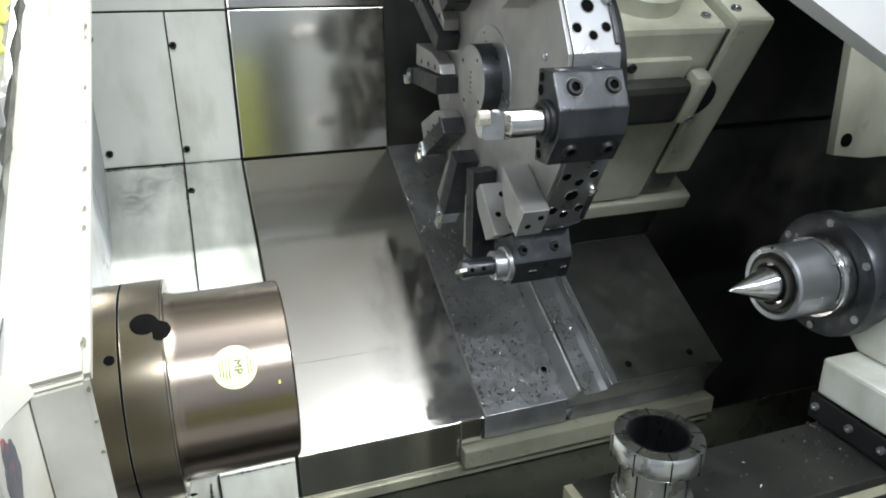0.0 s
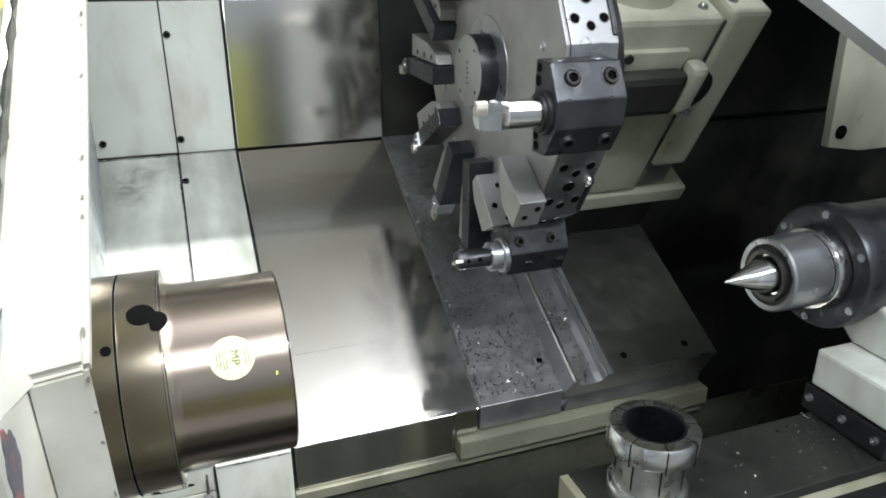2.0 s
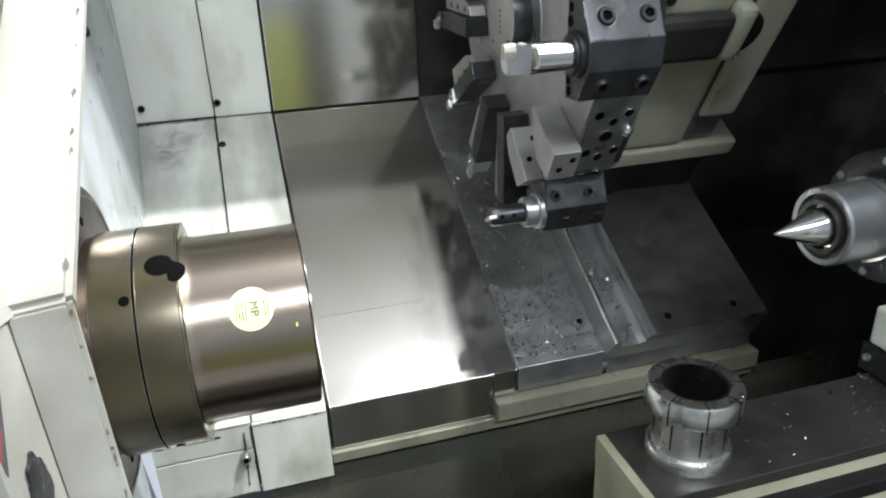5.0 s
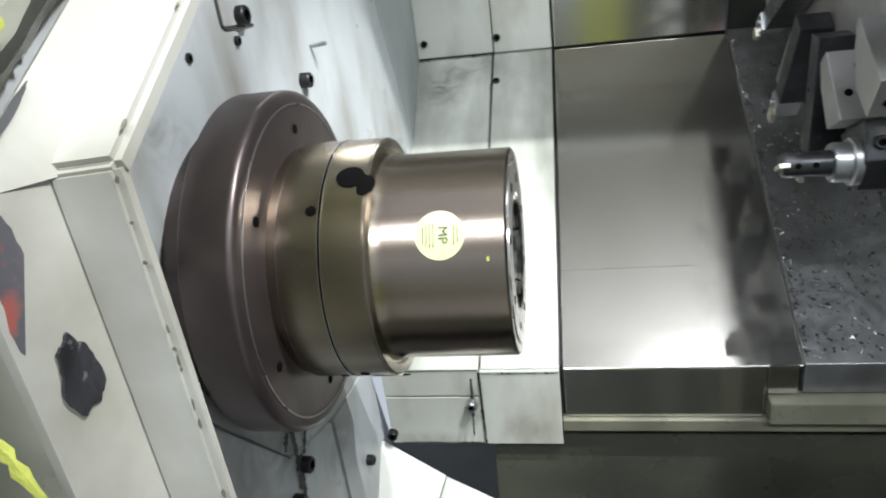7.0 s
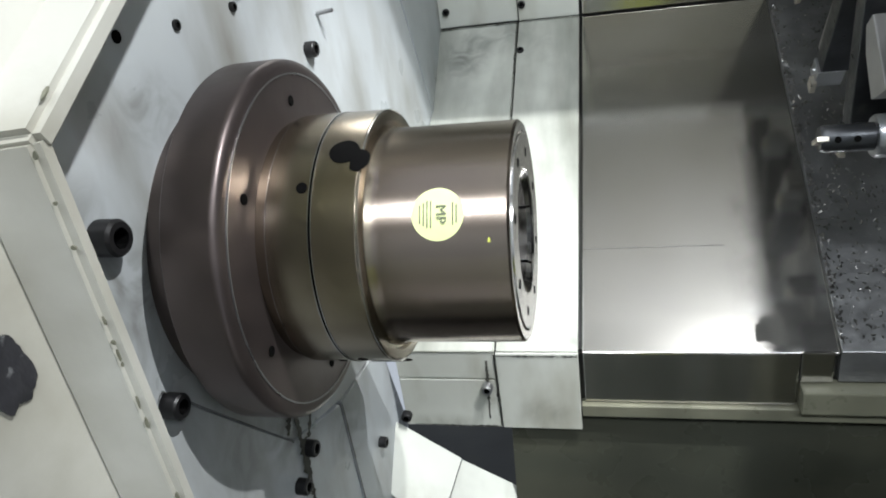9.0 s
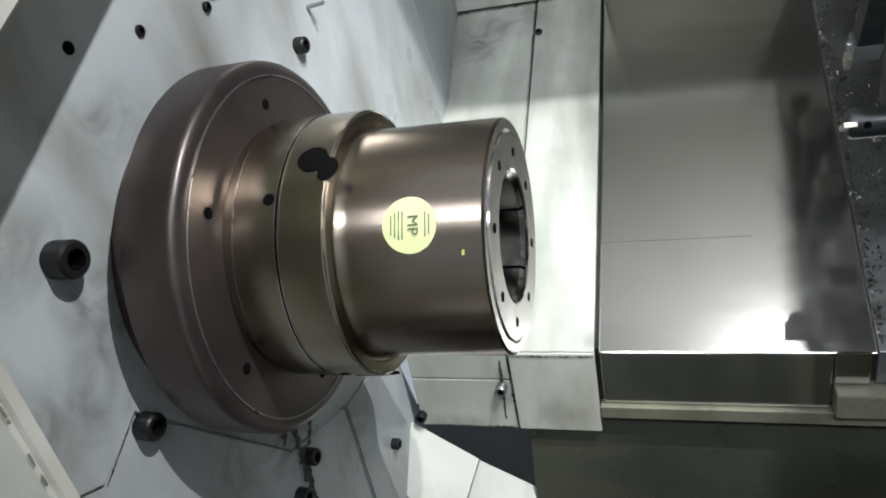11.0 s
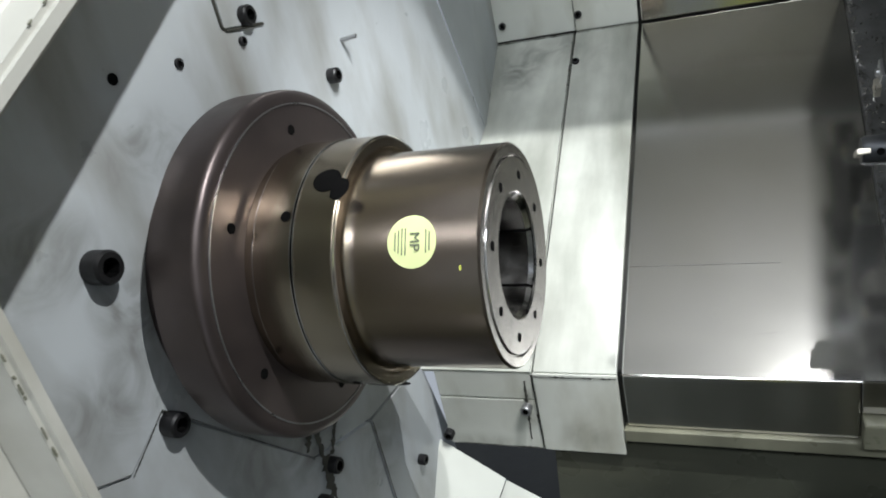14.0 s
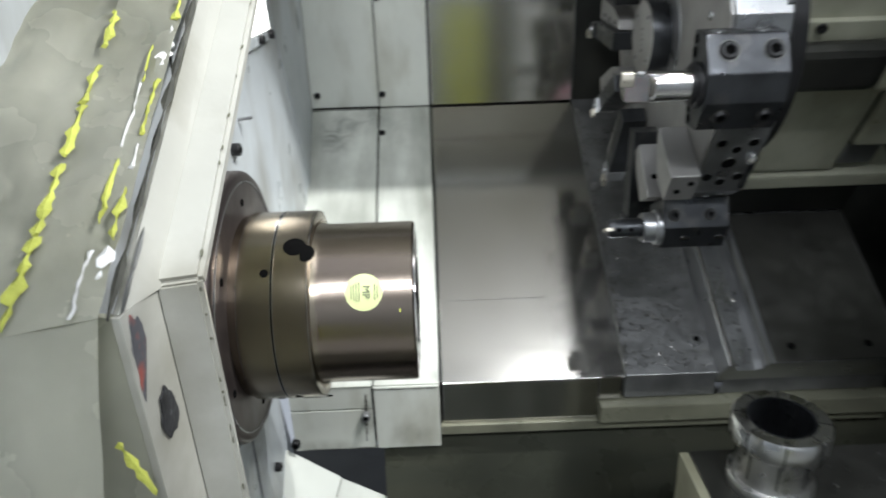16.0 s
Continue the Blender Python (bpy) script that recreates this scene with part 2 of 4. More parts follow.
def prism(bm, poly, a, b, m=None, axis=0, bevel=0.0):
    """A polygon of (u, v) drawn out from a to b along an axis; u, v are the two axes after it."""
    def at(u, v, w):
        return Vector({0: (w, u, v), 1: (v, w, u), 2: (u, v, w)}[axis])
    low = [bm.verts.new(at(u, v, a)) for u, v in poly]
    top = [bm.verts.new(at(u, v, b)) for u, v in poly]
    n = len(poly)
    fs = [bm.faces.new(low[::-1]), bm.faces.new(top)]
    fs += [bm.faces.new((low[i], low[(i + 1) % n], top[(i + 1) % n], top[i])) for i in range(n)]
    vs = low + top
    if bevel:
        es = list({e for f in fs for e in f.edges})
        bmesh.ops.recalc_face_normals(bm, faces=fs)
        out = bmesh.ops.bevel(bm, geom=es, offset=bevel, segments=2, affect="EDGES", profile=0.6)
        vs = list({v for f in out["faces"] for v in f.verts} | {v for v in vs if v.is_valid})
    if m is not None:
        bmesh.ops.transform(bm, matrix=m, verts=vs)
    return vs


def lathe(bm, prof, n=64, m=None, close=True):
    """A profile of (along x, radius) turned round the x axis."""
    rings = []
    for x, r in prof:
        if r < 1e-6:
            rings.append([bm.verts.new((x, 0, 0))])
        else:
            rings.append([bm.verts.new((x, r * math.cos(2 * math.pi * i / n), r * math.sin(2 * math.pi * i / n))) for i in range(n)])
    for a, b in zip(rings, rings[1:]):
        for i in range(n):
            j = (i + 1) % n
            if len(a) == 1 and len(b) == 1:
                continue
            if len(a) == 1:
                bm.faces.new((a[0], b[i], b[j]))
            elif len(b) == 1:
                bm.faces.new((a[i], a[j], b[0]))
            else:
                bm.faces.new((a[i], a[j], b[j], b[i]))
    vs = [v for r in rings for v in r]
    if m is not None:
        bmesh.ops.transform(bm, matrix=m, verts=vs)
    return vs


def to(p, d):
    """A pose at p whose x axis points along d."""
    q = Vector((1, 0, 0)).rotation_difference(Vector(d).normalized())
    return Matrix.Translation(p) @ q.to_matrix().to_4x4()


def sheet(bm, pts, normal, thick):
    """A flat polygon of points with a thickness behind it."""
    n = Vector(normal).normalized() * thick
    a = [bm.verts.new(p) for p in pts]
    b = [bm.verts.new(Vector(p) - n) for p in pts]
    k = len(pts)
    bm.faces.new(a)
    bm.faces.new(b[::-1])
    for i in range(k):
        bm.faces.new((a[i], b[i], b[(i + 1) % k], a[(i + 1) % k]))


def socket_screw(p, d, r, head, label="black socket head cap screw", mat=None, group="machine screws", parent=None):
    """A cap screw whose head stands proud along d from p, with a hexagon socket."""
    bm = bmesh.new()
    lathe(bm, [(-0.002, 0), (-0.002, r), (head * 0.86, r), (head, r * 0.86), (head, r * 0.56)], 24, to(p, d))
    if parent is None:
        t = thing("cap_screw", label, "screw", (0, 0, 0), group)
    else:
        t = parent
    part("head", bm, mat or BLACK, t, smooth=True)
    bm = bmesh.new()
    lathe(bm, [(head, r * 0.56), (head * 0.35, r * 0.52), (head * 0.35, 0)], 6, to(p, d))
    part("socket", bm, HOLE, t, "hexagon socket, its shade painted black")
    return t


SL = Vector((0, C30, S30))      # up the slant bed
NL = Vector((0, -S30, C30))     # out of the slant bed


def slant(x, u, h=0.0):
    """A point on the slant bed: x along, u up the slope, h out of it."""
    return Vector((x, 0, 0)) + SL * u + NL * h


M30 = Matrix(((1, 0, 0, 0), (0, C30, -S30, 0), (0, S30, C30, 0), (0, 0, 0, 1)))


# ---- setting ----
def setting(name, bm, mat, label, category):
    return tagged(obj(name, bm, mat), label, category, "", "structure")


WT = 0.058                      # the headstock wall leans off square by this slope


def wall_x(y):
    return -0.2135 + WT * (y + 0.02)


def on_wall(y, z, off=0.0):
    return Vector((wall_x(y) + off, y, z))


# headstock wall, in three sheets with joints
def wall_sheet(name, yz, off, label):
    bm = bmesh.new()
    sheet(bm, [on_wall(y, z, off) for y, z in yz], (1, -WT, 0), 0.012)
    bmesh.ops.bevel(bm, geom=bm.edges[:], offset=0.0012, segments=1, affect="EDGES")
    return setting(name, bm, WALLW, label, "wall")


wall_sheet("wall_west", [(-0.62, 0.30), (-0.349, 0.168), (-0.312, 0.191), (-0.20, 0.05), (-0.107, 0.02), (0.0, 0.012), (0.10, 0.075),
                         (0.303, 0.178), (0.22, 0.38), (0.125, 0.62), (0.06, 0.8), (-0.62, 0.8)], 0.0,
           "pale grey enamelled headstock wall with grease smears")
wall_sheet("wall_lower", [(-0.62, 0.298), (-0.350, 0.166), (-0.313, 0.189), (-0.201, 0.048), (-0.112, 0.017), (-0.112, -0.4), (-0.62, -0.4)], -0.001,
           "pale enamelled lower headstock sheet with oil runs")
wall_sheet("wall_corner", [(-0.109, 0.017), (0.0, 0.009), (0.03, -0.12), (0.03, -0.4), (-0.109, -0.4)], -0.001,
           "pale enamelled corner sheet below the headstock")

# gusset between headstock wall and back panels
bm = bmesh.new()
sheet(bm, [on_wall(0.305, 0.176), slant(-0.203, 0.52), Vector((-0.203, 0.452, 0.9)), on_wall(0.02, 0.9)], (0.6, -0.8, 0), 0.004)
setting("wall_gusset", bm, WALLW, "pale enamelled folded side sheet beside the headstock", "wall")


def bed_panel(name, x0, x1, u0, u1, h, mat, label, thick=0.006, bev=0.0015):
    bm = bmesh.new()
    box(bm, (x0, u0, h - thick), (x1, u1, h), M30, bev)
    return setting(name, bm, mat, label, "cover panel")


def back_panel(name, x0, x1, z0, z1, y, mat, label):
    bm = bmesh.new()
    box(bm, (x0, y, z0), (x1, y + 0.006, z1), None, 0.0015)
    return setting(name, bm, mat, label, "cover panel")


# cream cover panels beside the chuck
bed_panel("bed_cover_panel", -0.215, -0.0885, -0.001, 0.518, 0.001, GRIMY, "cream enamelled slanted cover panel, greyer towards the top crease")
bed_panel("bed_cover_panel", -0.0865, -0.001, -0.001, 0.518, 0.0016, GRIMY, "cream enamelled slanted cover strip, oil stained")
back_panel("back_cover_panel", -0.215, -0.0885, 0.2605, 0.487, 0.455, CREAM, "cream enamelled upright cover panel with screws")
back_panel("back_cover_panel", -0.0865, -0.001, 0.2605, 0.487, 0.450, CREAM, "cream enamelled upright cover strip with screws")
back_panel("back_cover_panel", -0.215, 0.0, 0.49, 0.9, 0.453, CREAM, "cream enamelled upper cover panel")


def front_drop(name, x0, x1, z0, z1, y, mat, label):
    bm = bmesh.new()
    box(bm, (x0, y, z0), (x1, y + 0.006, z1), None, 0.0012)
    return setting(name, bm, mat, label, "cover panel")


front_drop("front_cover_panel", -0.2, -0.0892, -0.103, -0.0375, 0.0, CREAM, "cream enamelled front cover sheet, worn edges")
front_drop("front_cover_panel", -0.2, -0.0892, -0.0362, -0.002, 0.0, CREAM, "cream enamelled front cover lip")
front_drop("front_cover_panel", -0.0875, -0.001, -0.101, -0.001, -0.003, CREAM, "cream enamelled front corner cover, stained")

# dark sheets added behind the cover panels to stop light through the gaps
bm = bmesh.new()
box(bm, (-0.23, 0.004, -0.016), (0.2465, 0.53, -0.0112), M30)
box(bm, (-0.23, 0.463, 0.2), (0.2465, 0.468, 0.9))
box(bm, (-0.2, 0.0095, -0.10), (0.2465, 0.0135, -0.004))
setting("bed_casting", bm, SHADED, "dark backing sheets added behind the cover panel gaps", "machine bed")

# polished telescopic way cover: slanted sheet, upright back and front drop
bed_panel("way_cover", 0.003, 0.245, 0.0, 0.519, -0.003, STEEL, "polished stainless telescopic way cover with scratches")
bm = bmesh.new()
box(bm, (0.005, 0.1268, -0.003), (0.153, 0.1276, -0.0024), M30)
setting("cover_seam", bm, BRIGHT, "thin bright seam across the way cover", "seam")
back_panel("way_cover_back", 0.003, 0.245, 0.2605, 0.489, 0.4515, STEEL, "polished stainless upright way cover with blurred reflections")
back_panel("way_cover_back", 0.003, 0.245, 0.491, 0.9, 0.4485, STEEL, "polished stainless upper way cover")
front_drop("way_cover_front", 0.0035, 0.2105, -0.066, -0.0035, 0.002, STEEL, "polished stainless front drop of the way cover")
front_drop("way_cover_front", 0.2112, 0.2405, -0.036, -0.0015, 0.0005, STEEL, "polished stainless narrow front drop")
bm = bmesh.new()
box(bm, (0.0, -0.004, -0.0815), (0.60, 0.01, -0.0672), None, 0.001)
setting("sill_strip", bm, OILED_SHADE, "long oily cream sill strip, darkened as shaded under the way cover", "trim")
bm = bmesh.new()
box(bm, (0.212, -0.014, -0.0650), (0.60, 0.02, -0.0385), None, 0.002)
setting("sill_bar", bm, OILED_SHADE, "oily yellowed cream guide bar, darkened as shaded below the saddle", "trim")

# right-hand upright cover behind the turret, near black to read as unlit
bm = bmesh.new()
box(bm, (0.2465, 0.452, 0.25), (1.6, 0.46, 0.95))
setting("wall_north", bm, SHADED, "back wall behind the turret, painted near black as unlit", "wall")

# closed enclosure and sump, three faces near black to read as unlit
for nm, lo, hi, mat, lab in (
        ("wall_east", (1.6, -0.6, -0.6), (1.62, 0.6, 1.0), SHADED, "far end wall, painted near black as unlit"),
        ("wall_sump_back", (0.245, 0.47, -0.6), (1.6, 0.48, 0.26), SHADED, "sump back wall, painted near black as unlit"),
        ("floor", (-0.7, -0.9, -0.62), (1.62, 0.6, -0.6), SHADED, "oily sump floor, painted near black as unlit"),
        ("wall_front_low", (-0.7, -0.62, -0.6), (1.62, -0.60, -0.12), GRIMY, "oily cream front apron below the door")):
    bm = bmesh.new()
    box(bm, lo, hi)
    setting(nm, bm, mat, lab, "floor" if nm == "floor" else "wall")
# panels out of view on both sides, added to block hall light
for x0, x1, nm in ((0.72, 1.62, "door_1"), (-0.75, -0.22, "door_2")):
    bm = bmesh.new()
    box(bm, (x0, -0.65, -0.12), (x1, -0.63, 0.95), None, 0.003)
    setting(nm, bm, GRIMY, "cream panel added unseen beside the opening to block hall light", "door")
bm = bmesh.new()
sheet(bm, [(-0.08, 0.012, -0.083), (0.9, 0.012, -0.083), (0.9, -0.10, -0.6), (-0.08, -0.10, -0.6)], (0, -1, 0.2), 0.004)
setting("chip_slide", bm, SLIDE, "oily sloping chip slide, darkened as shaded under the bed", "chute")
# roof over the tailstock end, added unseen to keep it dark
bm = bmesh.new()
box(bm, (0.64, -0.30, 0.90), (1.62, 0.6, 0.92))
setting("ceiling", bm, CREAM, "cream roof added unseen to keep the far end dark", "ceiling")
# unseen panel added to cut the work lamp's light along straight edges
bm = bmesh.new()
box(bm, (-0.30, -0.130, 0.95), (0.639, 0.45, 0.953))
box(bm, (0.2838, -0.245, 0.95), (0.639, -0.1305, 0.953))
setting("ceiling_panel", bm, LAMPW, "thin white panel added unseen to cut the work lamp's light over the bed", "ceiling")
# hall behind the operator, added out of view for reflections
bm = bmesh.new()
box(bm, (-3.5, -4.0, -1.0), (4, -3.9, 2.6))
setting("wall_south", bm, WALLW, "grey workshop wall behind the operator", "wall")
# unseen ceiling added to darken the middle of the chuck's reflection
bm = bmesh.new()
box(bm, (-3.5, -4.0, 2.6), (4, -1.2, 2.65))
setting("hall_ceiling", bm, CONC, "grey ceiling added unseen to shape reflections on the chuck", "ceiling")
bm = bmesh.new()
box(bm, (-3.5, -4.0, -1.02), (4, 0.7, -1.0))
setting("hall_floor", bm, CONC, "grey workshop floor", "floor")
# coloured boxes added so the polished covers reflect blurred patches
for x0, x1, z1, mat, lab in ((0.08, 0.34, 0.05, FOAM, "plain yellow box added behind the operator for reflections"), (0.36, 0.54, 0.2, PLATE, "plain grey box added behind the operator for reflections"), (0.56, 0.80, 0.9, LAMPW, "tall white box added behind the operator for reflections"),
                             (0.82, 0.92, -0.1, PINK, "small pink box added behind the operator for reflections"), (-0.7, -0.3, 0.3, CREAM, "plain cream box added behind the operator for reflections")):
    t = thing("cabinet", lab, "cabinet", (0, 0, 0), "hall cabinets")
    bm = bmesh.new()
    box(bm, (x0, -3.2, -1.0), (x1, -2.9, z1), None, 0.01)
    part("body", bm, mat, t)

# black grime in the creases and round fixings
def grime_line(p0, p1, n, w, seed, steps=40):
    rnd = random.Random(seed)
    p0, p1, n = Vector(p0), Vector(p1), Vector(n).normalized()
    across = (p1 - p0).cross(n).normalized()
    bm = bmesh.new()
    prev = None
    for i in range(steps + 1):
        p = p0.lerp(p1, i / steps) + n * 0.0004
        f = 0.35 + 0.65 * abs(noise.noise(Vector((i * 0.31, seed, 0)))) * 2
        ra, rb = w * f * rnd.uniform(0.5, 1.2), w * f * rnd.uniform(0.3, 1.0)
        cur = [bm.verts.new(p + across * ra), bm.verts.new(p - across * rb)]
        if prev:
            bm.faces.new((prev[0], prev[1], cur[1], cur[0]))
        prev = cur
    t = tagged(obj("grime_line", bm, GRIME), "black oily grime caught in a crease", "grime", "", "structure")
    return t


grime_line(slant(-0.213, 0.515, 0.001), slant(-0.089, 0.515, 0.001), NL, 0.0028, 1)
grime_line(slant(-0.086, 0.515, 0.0016), slant(-0.002, 0.515, 0.0016), NL, 0.0012, 2)
grime_line(slant(-0.0895, 0.40, 0.001), slant(-0.0895, 0.515, 0.001), NL, 0.0016, 3)
grime_line(slant(-0.0895, 0.0, 0.001), slant(-0.0895, 0.40, 0.001), NL, 0.0008, 4)
grime_line(slant(-0.2065, 0.34, 0.001), slant(-0.203, 0.51, 0.001), NL, 0.0020, 5)
grime_line((-0.0895, -0.0002, -0.10), (-0.0895, -0.0002, -0.004), (0, -1, 0), 0.0020, 6)
grime_line((-0.102, -0.0002, -0.09), (-0.098, -0.0002, -0.012), (0, -1, 0), 0.0028, 7)
grime_line((-0.0862, -0.0032, -0.004), (-0.002, -0.0032, -0.004), (0, -1, 0), 0.0016, 8)
grime_line((-0.19, -0.0002, -0.101), (-0.09, -0.0002, -0.101), (0, -1, 0), 0.0015, 9)
grime_line(on_wall(-0.1105, 0.016, 0.0002), on_wall(-0.1105, -0.2, 0.0002), (1, -WT, 0), 0.0022, 10)
grime_line(on_wall(-0.349, 0.167, 0.0002), on_wall(-0.312, 0.190, 0.0002), (1, -WT, 0), 0.0012, 11)
grime_line(on_wall(-0.312, 0.190, 0.0002), on_wall(-0.2, 0.049, 0.0002), (1, -WT, 0), 0.0008, 12)
grime_line(on_wall(-0.185, 0.04, 0.0002), on_wall(-0.195, -0.03, 0.0002), (1, -WT, 0), 0.0065, 13)
grime_line(on_wall(-0.205, 0.06, 0.0002), on_wall(-0.172, 0.115, 0.0002), (1, -WT, 0), 0.0060, 14)

grime_line(on_wall(-0.186, 0.10, 0.0004), on_wall(-0.192, 0.0, 0.0004), (1, -WT, 0), 0.0090, 15)
grime_line(on_wall(-0.150, 0.075, 0.0004), on_wall(-0.178, 0.035, 0.0004), (1, -WT, 0), 0.0070, 16)


def smear(p0, p1, n, w, seed, mat=None, lab="dull grease smear on the enamel"):
    t = grime_line(p0, p1, n, w, seed)
    t.name = "smear"
    t.data.materials.clear()
    t.data.materials.append(mat or BRIGHT)
    t["label"] = lab


for k in range(14):
    rr = random.Random(70 + k)
    x, u, d = rr.uniform(0.02, 0.15), rr.uniform(0.01, 0.12), rr.uniform(-0.5, 2.2)
    ln = rr.uniform(0.006, 0.03)
    smear(slant(x, u, -0.0030), slant(x + ln * math.cos(d), u + ln * math.sin(d), -0.0030), NL, 0.00022, 70 + k, BRIGHT, "fine bright scratch in the polished cover")

# white angled chute and lower sheets beside the headstock
chute = thing("chip_chute", "white enamelled bent chute plate under the headstock", "chute")
bm = bmesh.new()
sheet(bm, [(-0.212, -0.002, -0.098), (-0.142, -0.002, -0.150), (-0.165, -0.06, -0.205), (-0.228, -0.05, -0.150)], (0.4, -0.5, 0.7), 0.003)
part("lip", bm, CREAM, chute)
bm = bmesh.new()
sheet(bm, [(-0.141, -0.003, -0.151), (-0.06, -0.003, -0.20), (-0.08, -0.09, -0.29), (-0.164, -0.061, -0.206)], (0.4, -0.6, 0.6), 0.003)
part("tongue", bm, GRIMY, chute)


# ---- headstock cover ----
cover = thing("headstock_cover", "cream headstock door frame with chipped paint", "machine cover", (0, 0, 0))
CA = Vector((-0.116, -0.450, 0.391))
CB = Vector((-0.139, -0.4555, 0.391))
up = SL * 0.40
dn = Vector((0.015, -0.008, -0.75))
bm = bmesh.new()
sheet(bm, [CA, CA + up, CB + up, CB], NL, 0.010)
bmesh.ops.bevel(bm, geom=bm.edges[:], offset=0.0025, segments=2, affect="EDGES")
part("top_flange", bm, COVERM, cover, "cream sloping top flange")
bm = bmesh.new()
sheet(bm, [CA + Vector((0, 0, -0.001)), CB + Vector((0, 0, -0.001)), CB + dn, CA + dn], (0.19, -1, 0), 0.010)
bmesh.ops.bevel(bm, geom=bm.edges[:], offset=0.0025, segments=2, affect="EDGES")
part("front_flange", bm, COVERM, cover, "cream upright front flange")
side = Vector((-0.003, -0.034, 0.0))
bm = bmesh.new()
sheet(bm, [CB + Vector((0.002, 0.003, 0)), CB + side, CB + side + dn, CB + dn + Vector((0.002, 0.003, 0))], (1, -0.09, 0), 0.004)
part("side_skin", bm, COVERM, cover, "cream skin with chipped paint")
bm = bmesh.new()
sheet(bm, [CB + Vector((0.004, 0.002, -0.003)), CB + up + Vector((0.004, 0.002, -0.003)), CB + up + side * 0.95 + Vector((-0.004, 0, 0)), CB + side * 0.95 + Vector((-0.001, 0, 0.001))], (0.9, -0.3, 0.4), 0.004)
part("top_skin", bm, COVERM, cover, "cream upper skin")


def blob(bm, c, e1, e2, n, r1, r2, seed, thick=0.0012, k=48):
    """A ragged flat patch."""
    rnd = random.Random(seed)
    ph = [rnd.uniform(0, 6.28) for _ in range(4)]
    rs = [1 + 0.13 * math.sin(2 * 6.2832 * i / k + ph[0]) + 0.09 * math.sin(3 * 6.2832 * i / k + ph[1]) + 0.07 * math.sin(7 * 6.2832 * i / k + ph[2]) + rnd.uniform(-0.05, 0.05) for i in range(k)]
    pts = [Vector(c) + Vector(e1) * (r1 * rs[i] * math.cos(6.2832 * i / k)) + Vector(e2) * (r2 * rs[i] * math.sin(6.2832 * i / k)) for i in range(k)]
    sheet(bm, pts, n, thick)


e1 = side.normalized()
nskin = Vector((1, -0.09, 0)).normalized()
bm = bmesh.new()
blob(bm, CB + side * 0.48 + Vector((0, 0, -0.066)) + nskin * 0.0036, e1, (0, 0, 1), nskin, 0.0072, 0.0155, 3)
part("bare_chip", bm, CHIPP, cover, "bare black metal where paint has chipped")
bm = bmesh.new()
blob(bm, CB + side * 0.72 + Vector((0, 0, -0.030)) + nskin * 0.0012, e1, (0, 0, 1), nskin, 0.0080, 0.024, 5)
part("primer_chip", bm, REDP, cover, "red primer showing through chipped paint")

# worn spots along the flange's outer edge
for k in range(26):
    rr = random.Random(400 + k)
    s = rr.uniform(0.0, 0.36)
    bm = bmesh.new()
    if k % 2:
        blob(bm, CA + Vector((-0.0015, -0.0012, 0.0004)) + SL * s + NL * 0.0003, SL, Vector((1, 0, 0)), NL, rr.uniform(0.0007, 0.003), rr.uniform(0.0004, 0.0009), k, 0.0005, 14)
    else:
        blob(bm, CA + Vector((-0.0012, 0, 0)) + dn * (s * 0.9) + Vector((0.19, -1, 0)).normalized() * 0.0005, Vector((1, 0.2, 0)), (0, 0, 1), (0.19, -1, 0), rr.uniform(0.0004, 0.0009), rr.uniform(0.0007, 0.0026), k, 0.0005, 14)
    part("worn_spot", bm, OILED_SHADE, cover, "small brown worn spot on the edge")
for k, (f, dz, r1, r2) in enumerate(((0.93, 0.012, 0.003, 0.012), (0.90, 0.034, 0.0026, 0.014))):
    bm = bmesh.new()
    blob(bm, CB + side * 0.95 * f + SL * dz + Vector((0.0006, -0.0012, 0.0022)), e1, SL, (0.9, -0.3, 0.4), r1, r2, 600 + k, 0.0008)
    part("bare_chip", bm, GREYST, cover, "bare grey metal where paint has peeled")

# the scuffed sliding guard beside the door frame with its torn foam seal
guard = thing("door_guard", "scuffed grey-green sheet guard with torn yellow foam seal", "guard")
G0 = CB + side * 1.06 + Vector((-0.006, -0.004, 0.004))
for low in (True, False):
    bm = bmesh.new()
    rows_g = []
    for i in range(48):
        row = []
        for j in range(25):
            s = i / 47
            p = G0 + Vector((-0.006 * j, -0.00225 * j, 0.0))
            if low:
                p += Vector((-0.004 * s, -0.20 * s, -0.46 * s))
            else:
                p += SL * 0.42 * s
            q = Vector((i * 0.17 + (40 if low else 0), j * 0.2, 3.0))
            w = noise.noise(q) * 0.010 + (0.5 - abs(noise.noise(q * 1.7 + Vector((5, 0, 0))))) * 0.007 + noise.noise(q * 3.1) * 0.0022
            w *= min(1.0, 0.25 + 6 * s)
            row.append(bm.verts.new(p + Vector((w * 0.3, -w, w * 0.6))))
        rows_g.append(row)
    for ra, rb in zip(rows_g, rows_g[1:]):
        for j in range(24):
            bm.faces.new((ra[j], ra[j + 1], rb[j + 1], rb[j]))
    bmesh.ops.solidify(bm, geom=bm.faces[:], thickness=0.003)
    part("lower_sheet" if low else "upper_sheet", bm, GUARD, guard, "", True)
bm = bmesh.new()
sheet(bm, [CB + side + Vector((-0.004, 0.004, -0.002)), CB + side + Vector((-0.09, 0.02, -0.002)), CB + side + Vector((-0.09, 0.02, -0.55)), CB + side + Vector((-0.004, 0.004, -0.55))], (0, -1, 0), 0.004)
part("inner_lip", bm, GUARD, guard, "scuffed inner lip of the sheet")


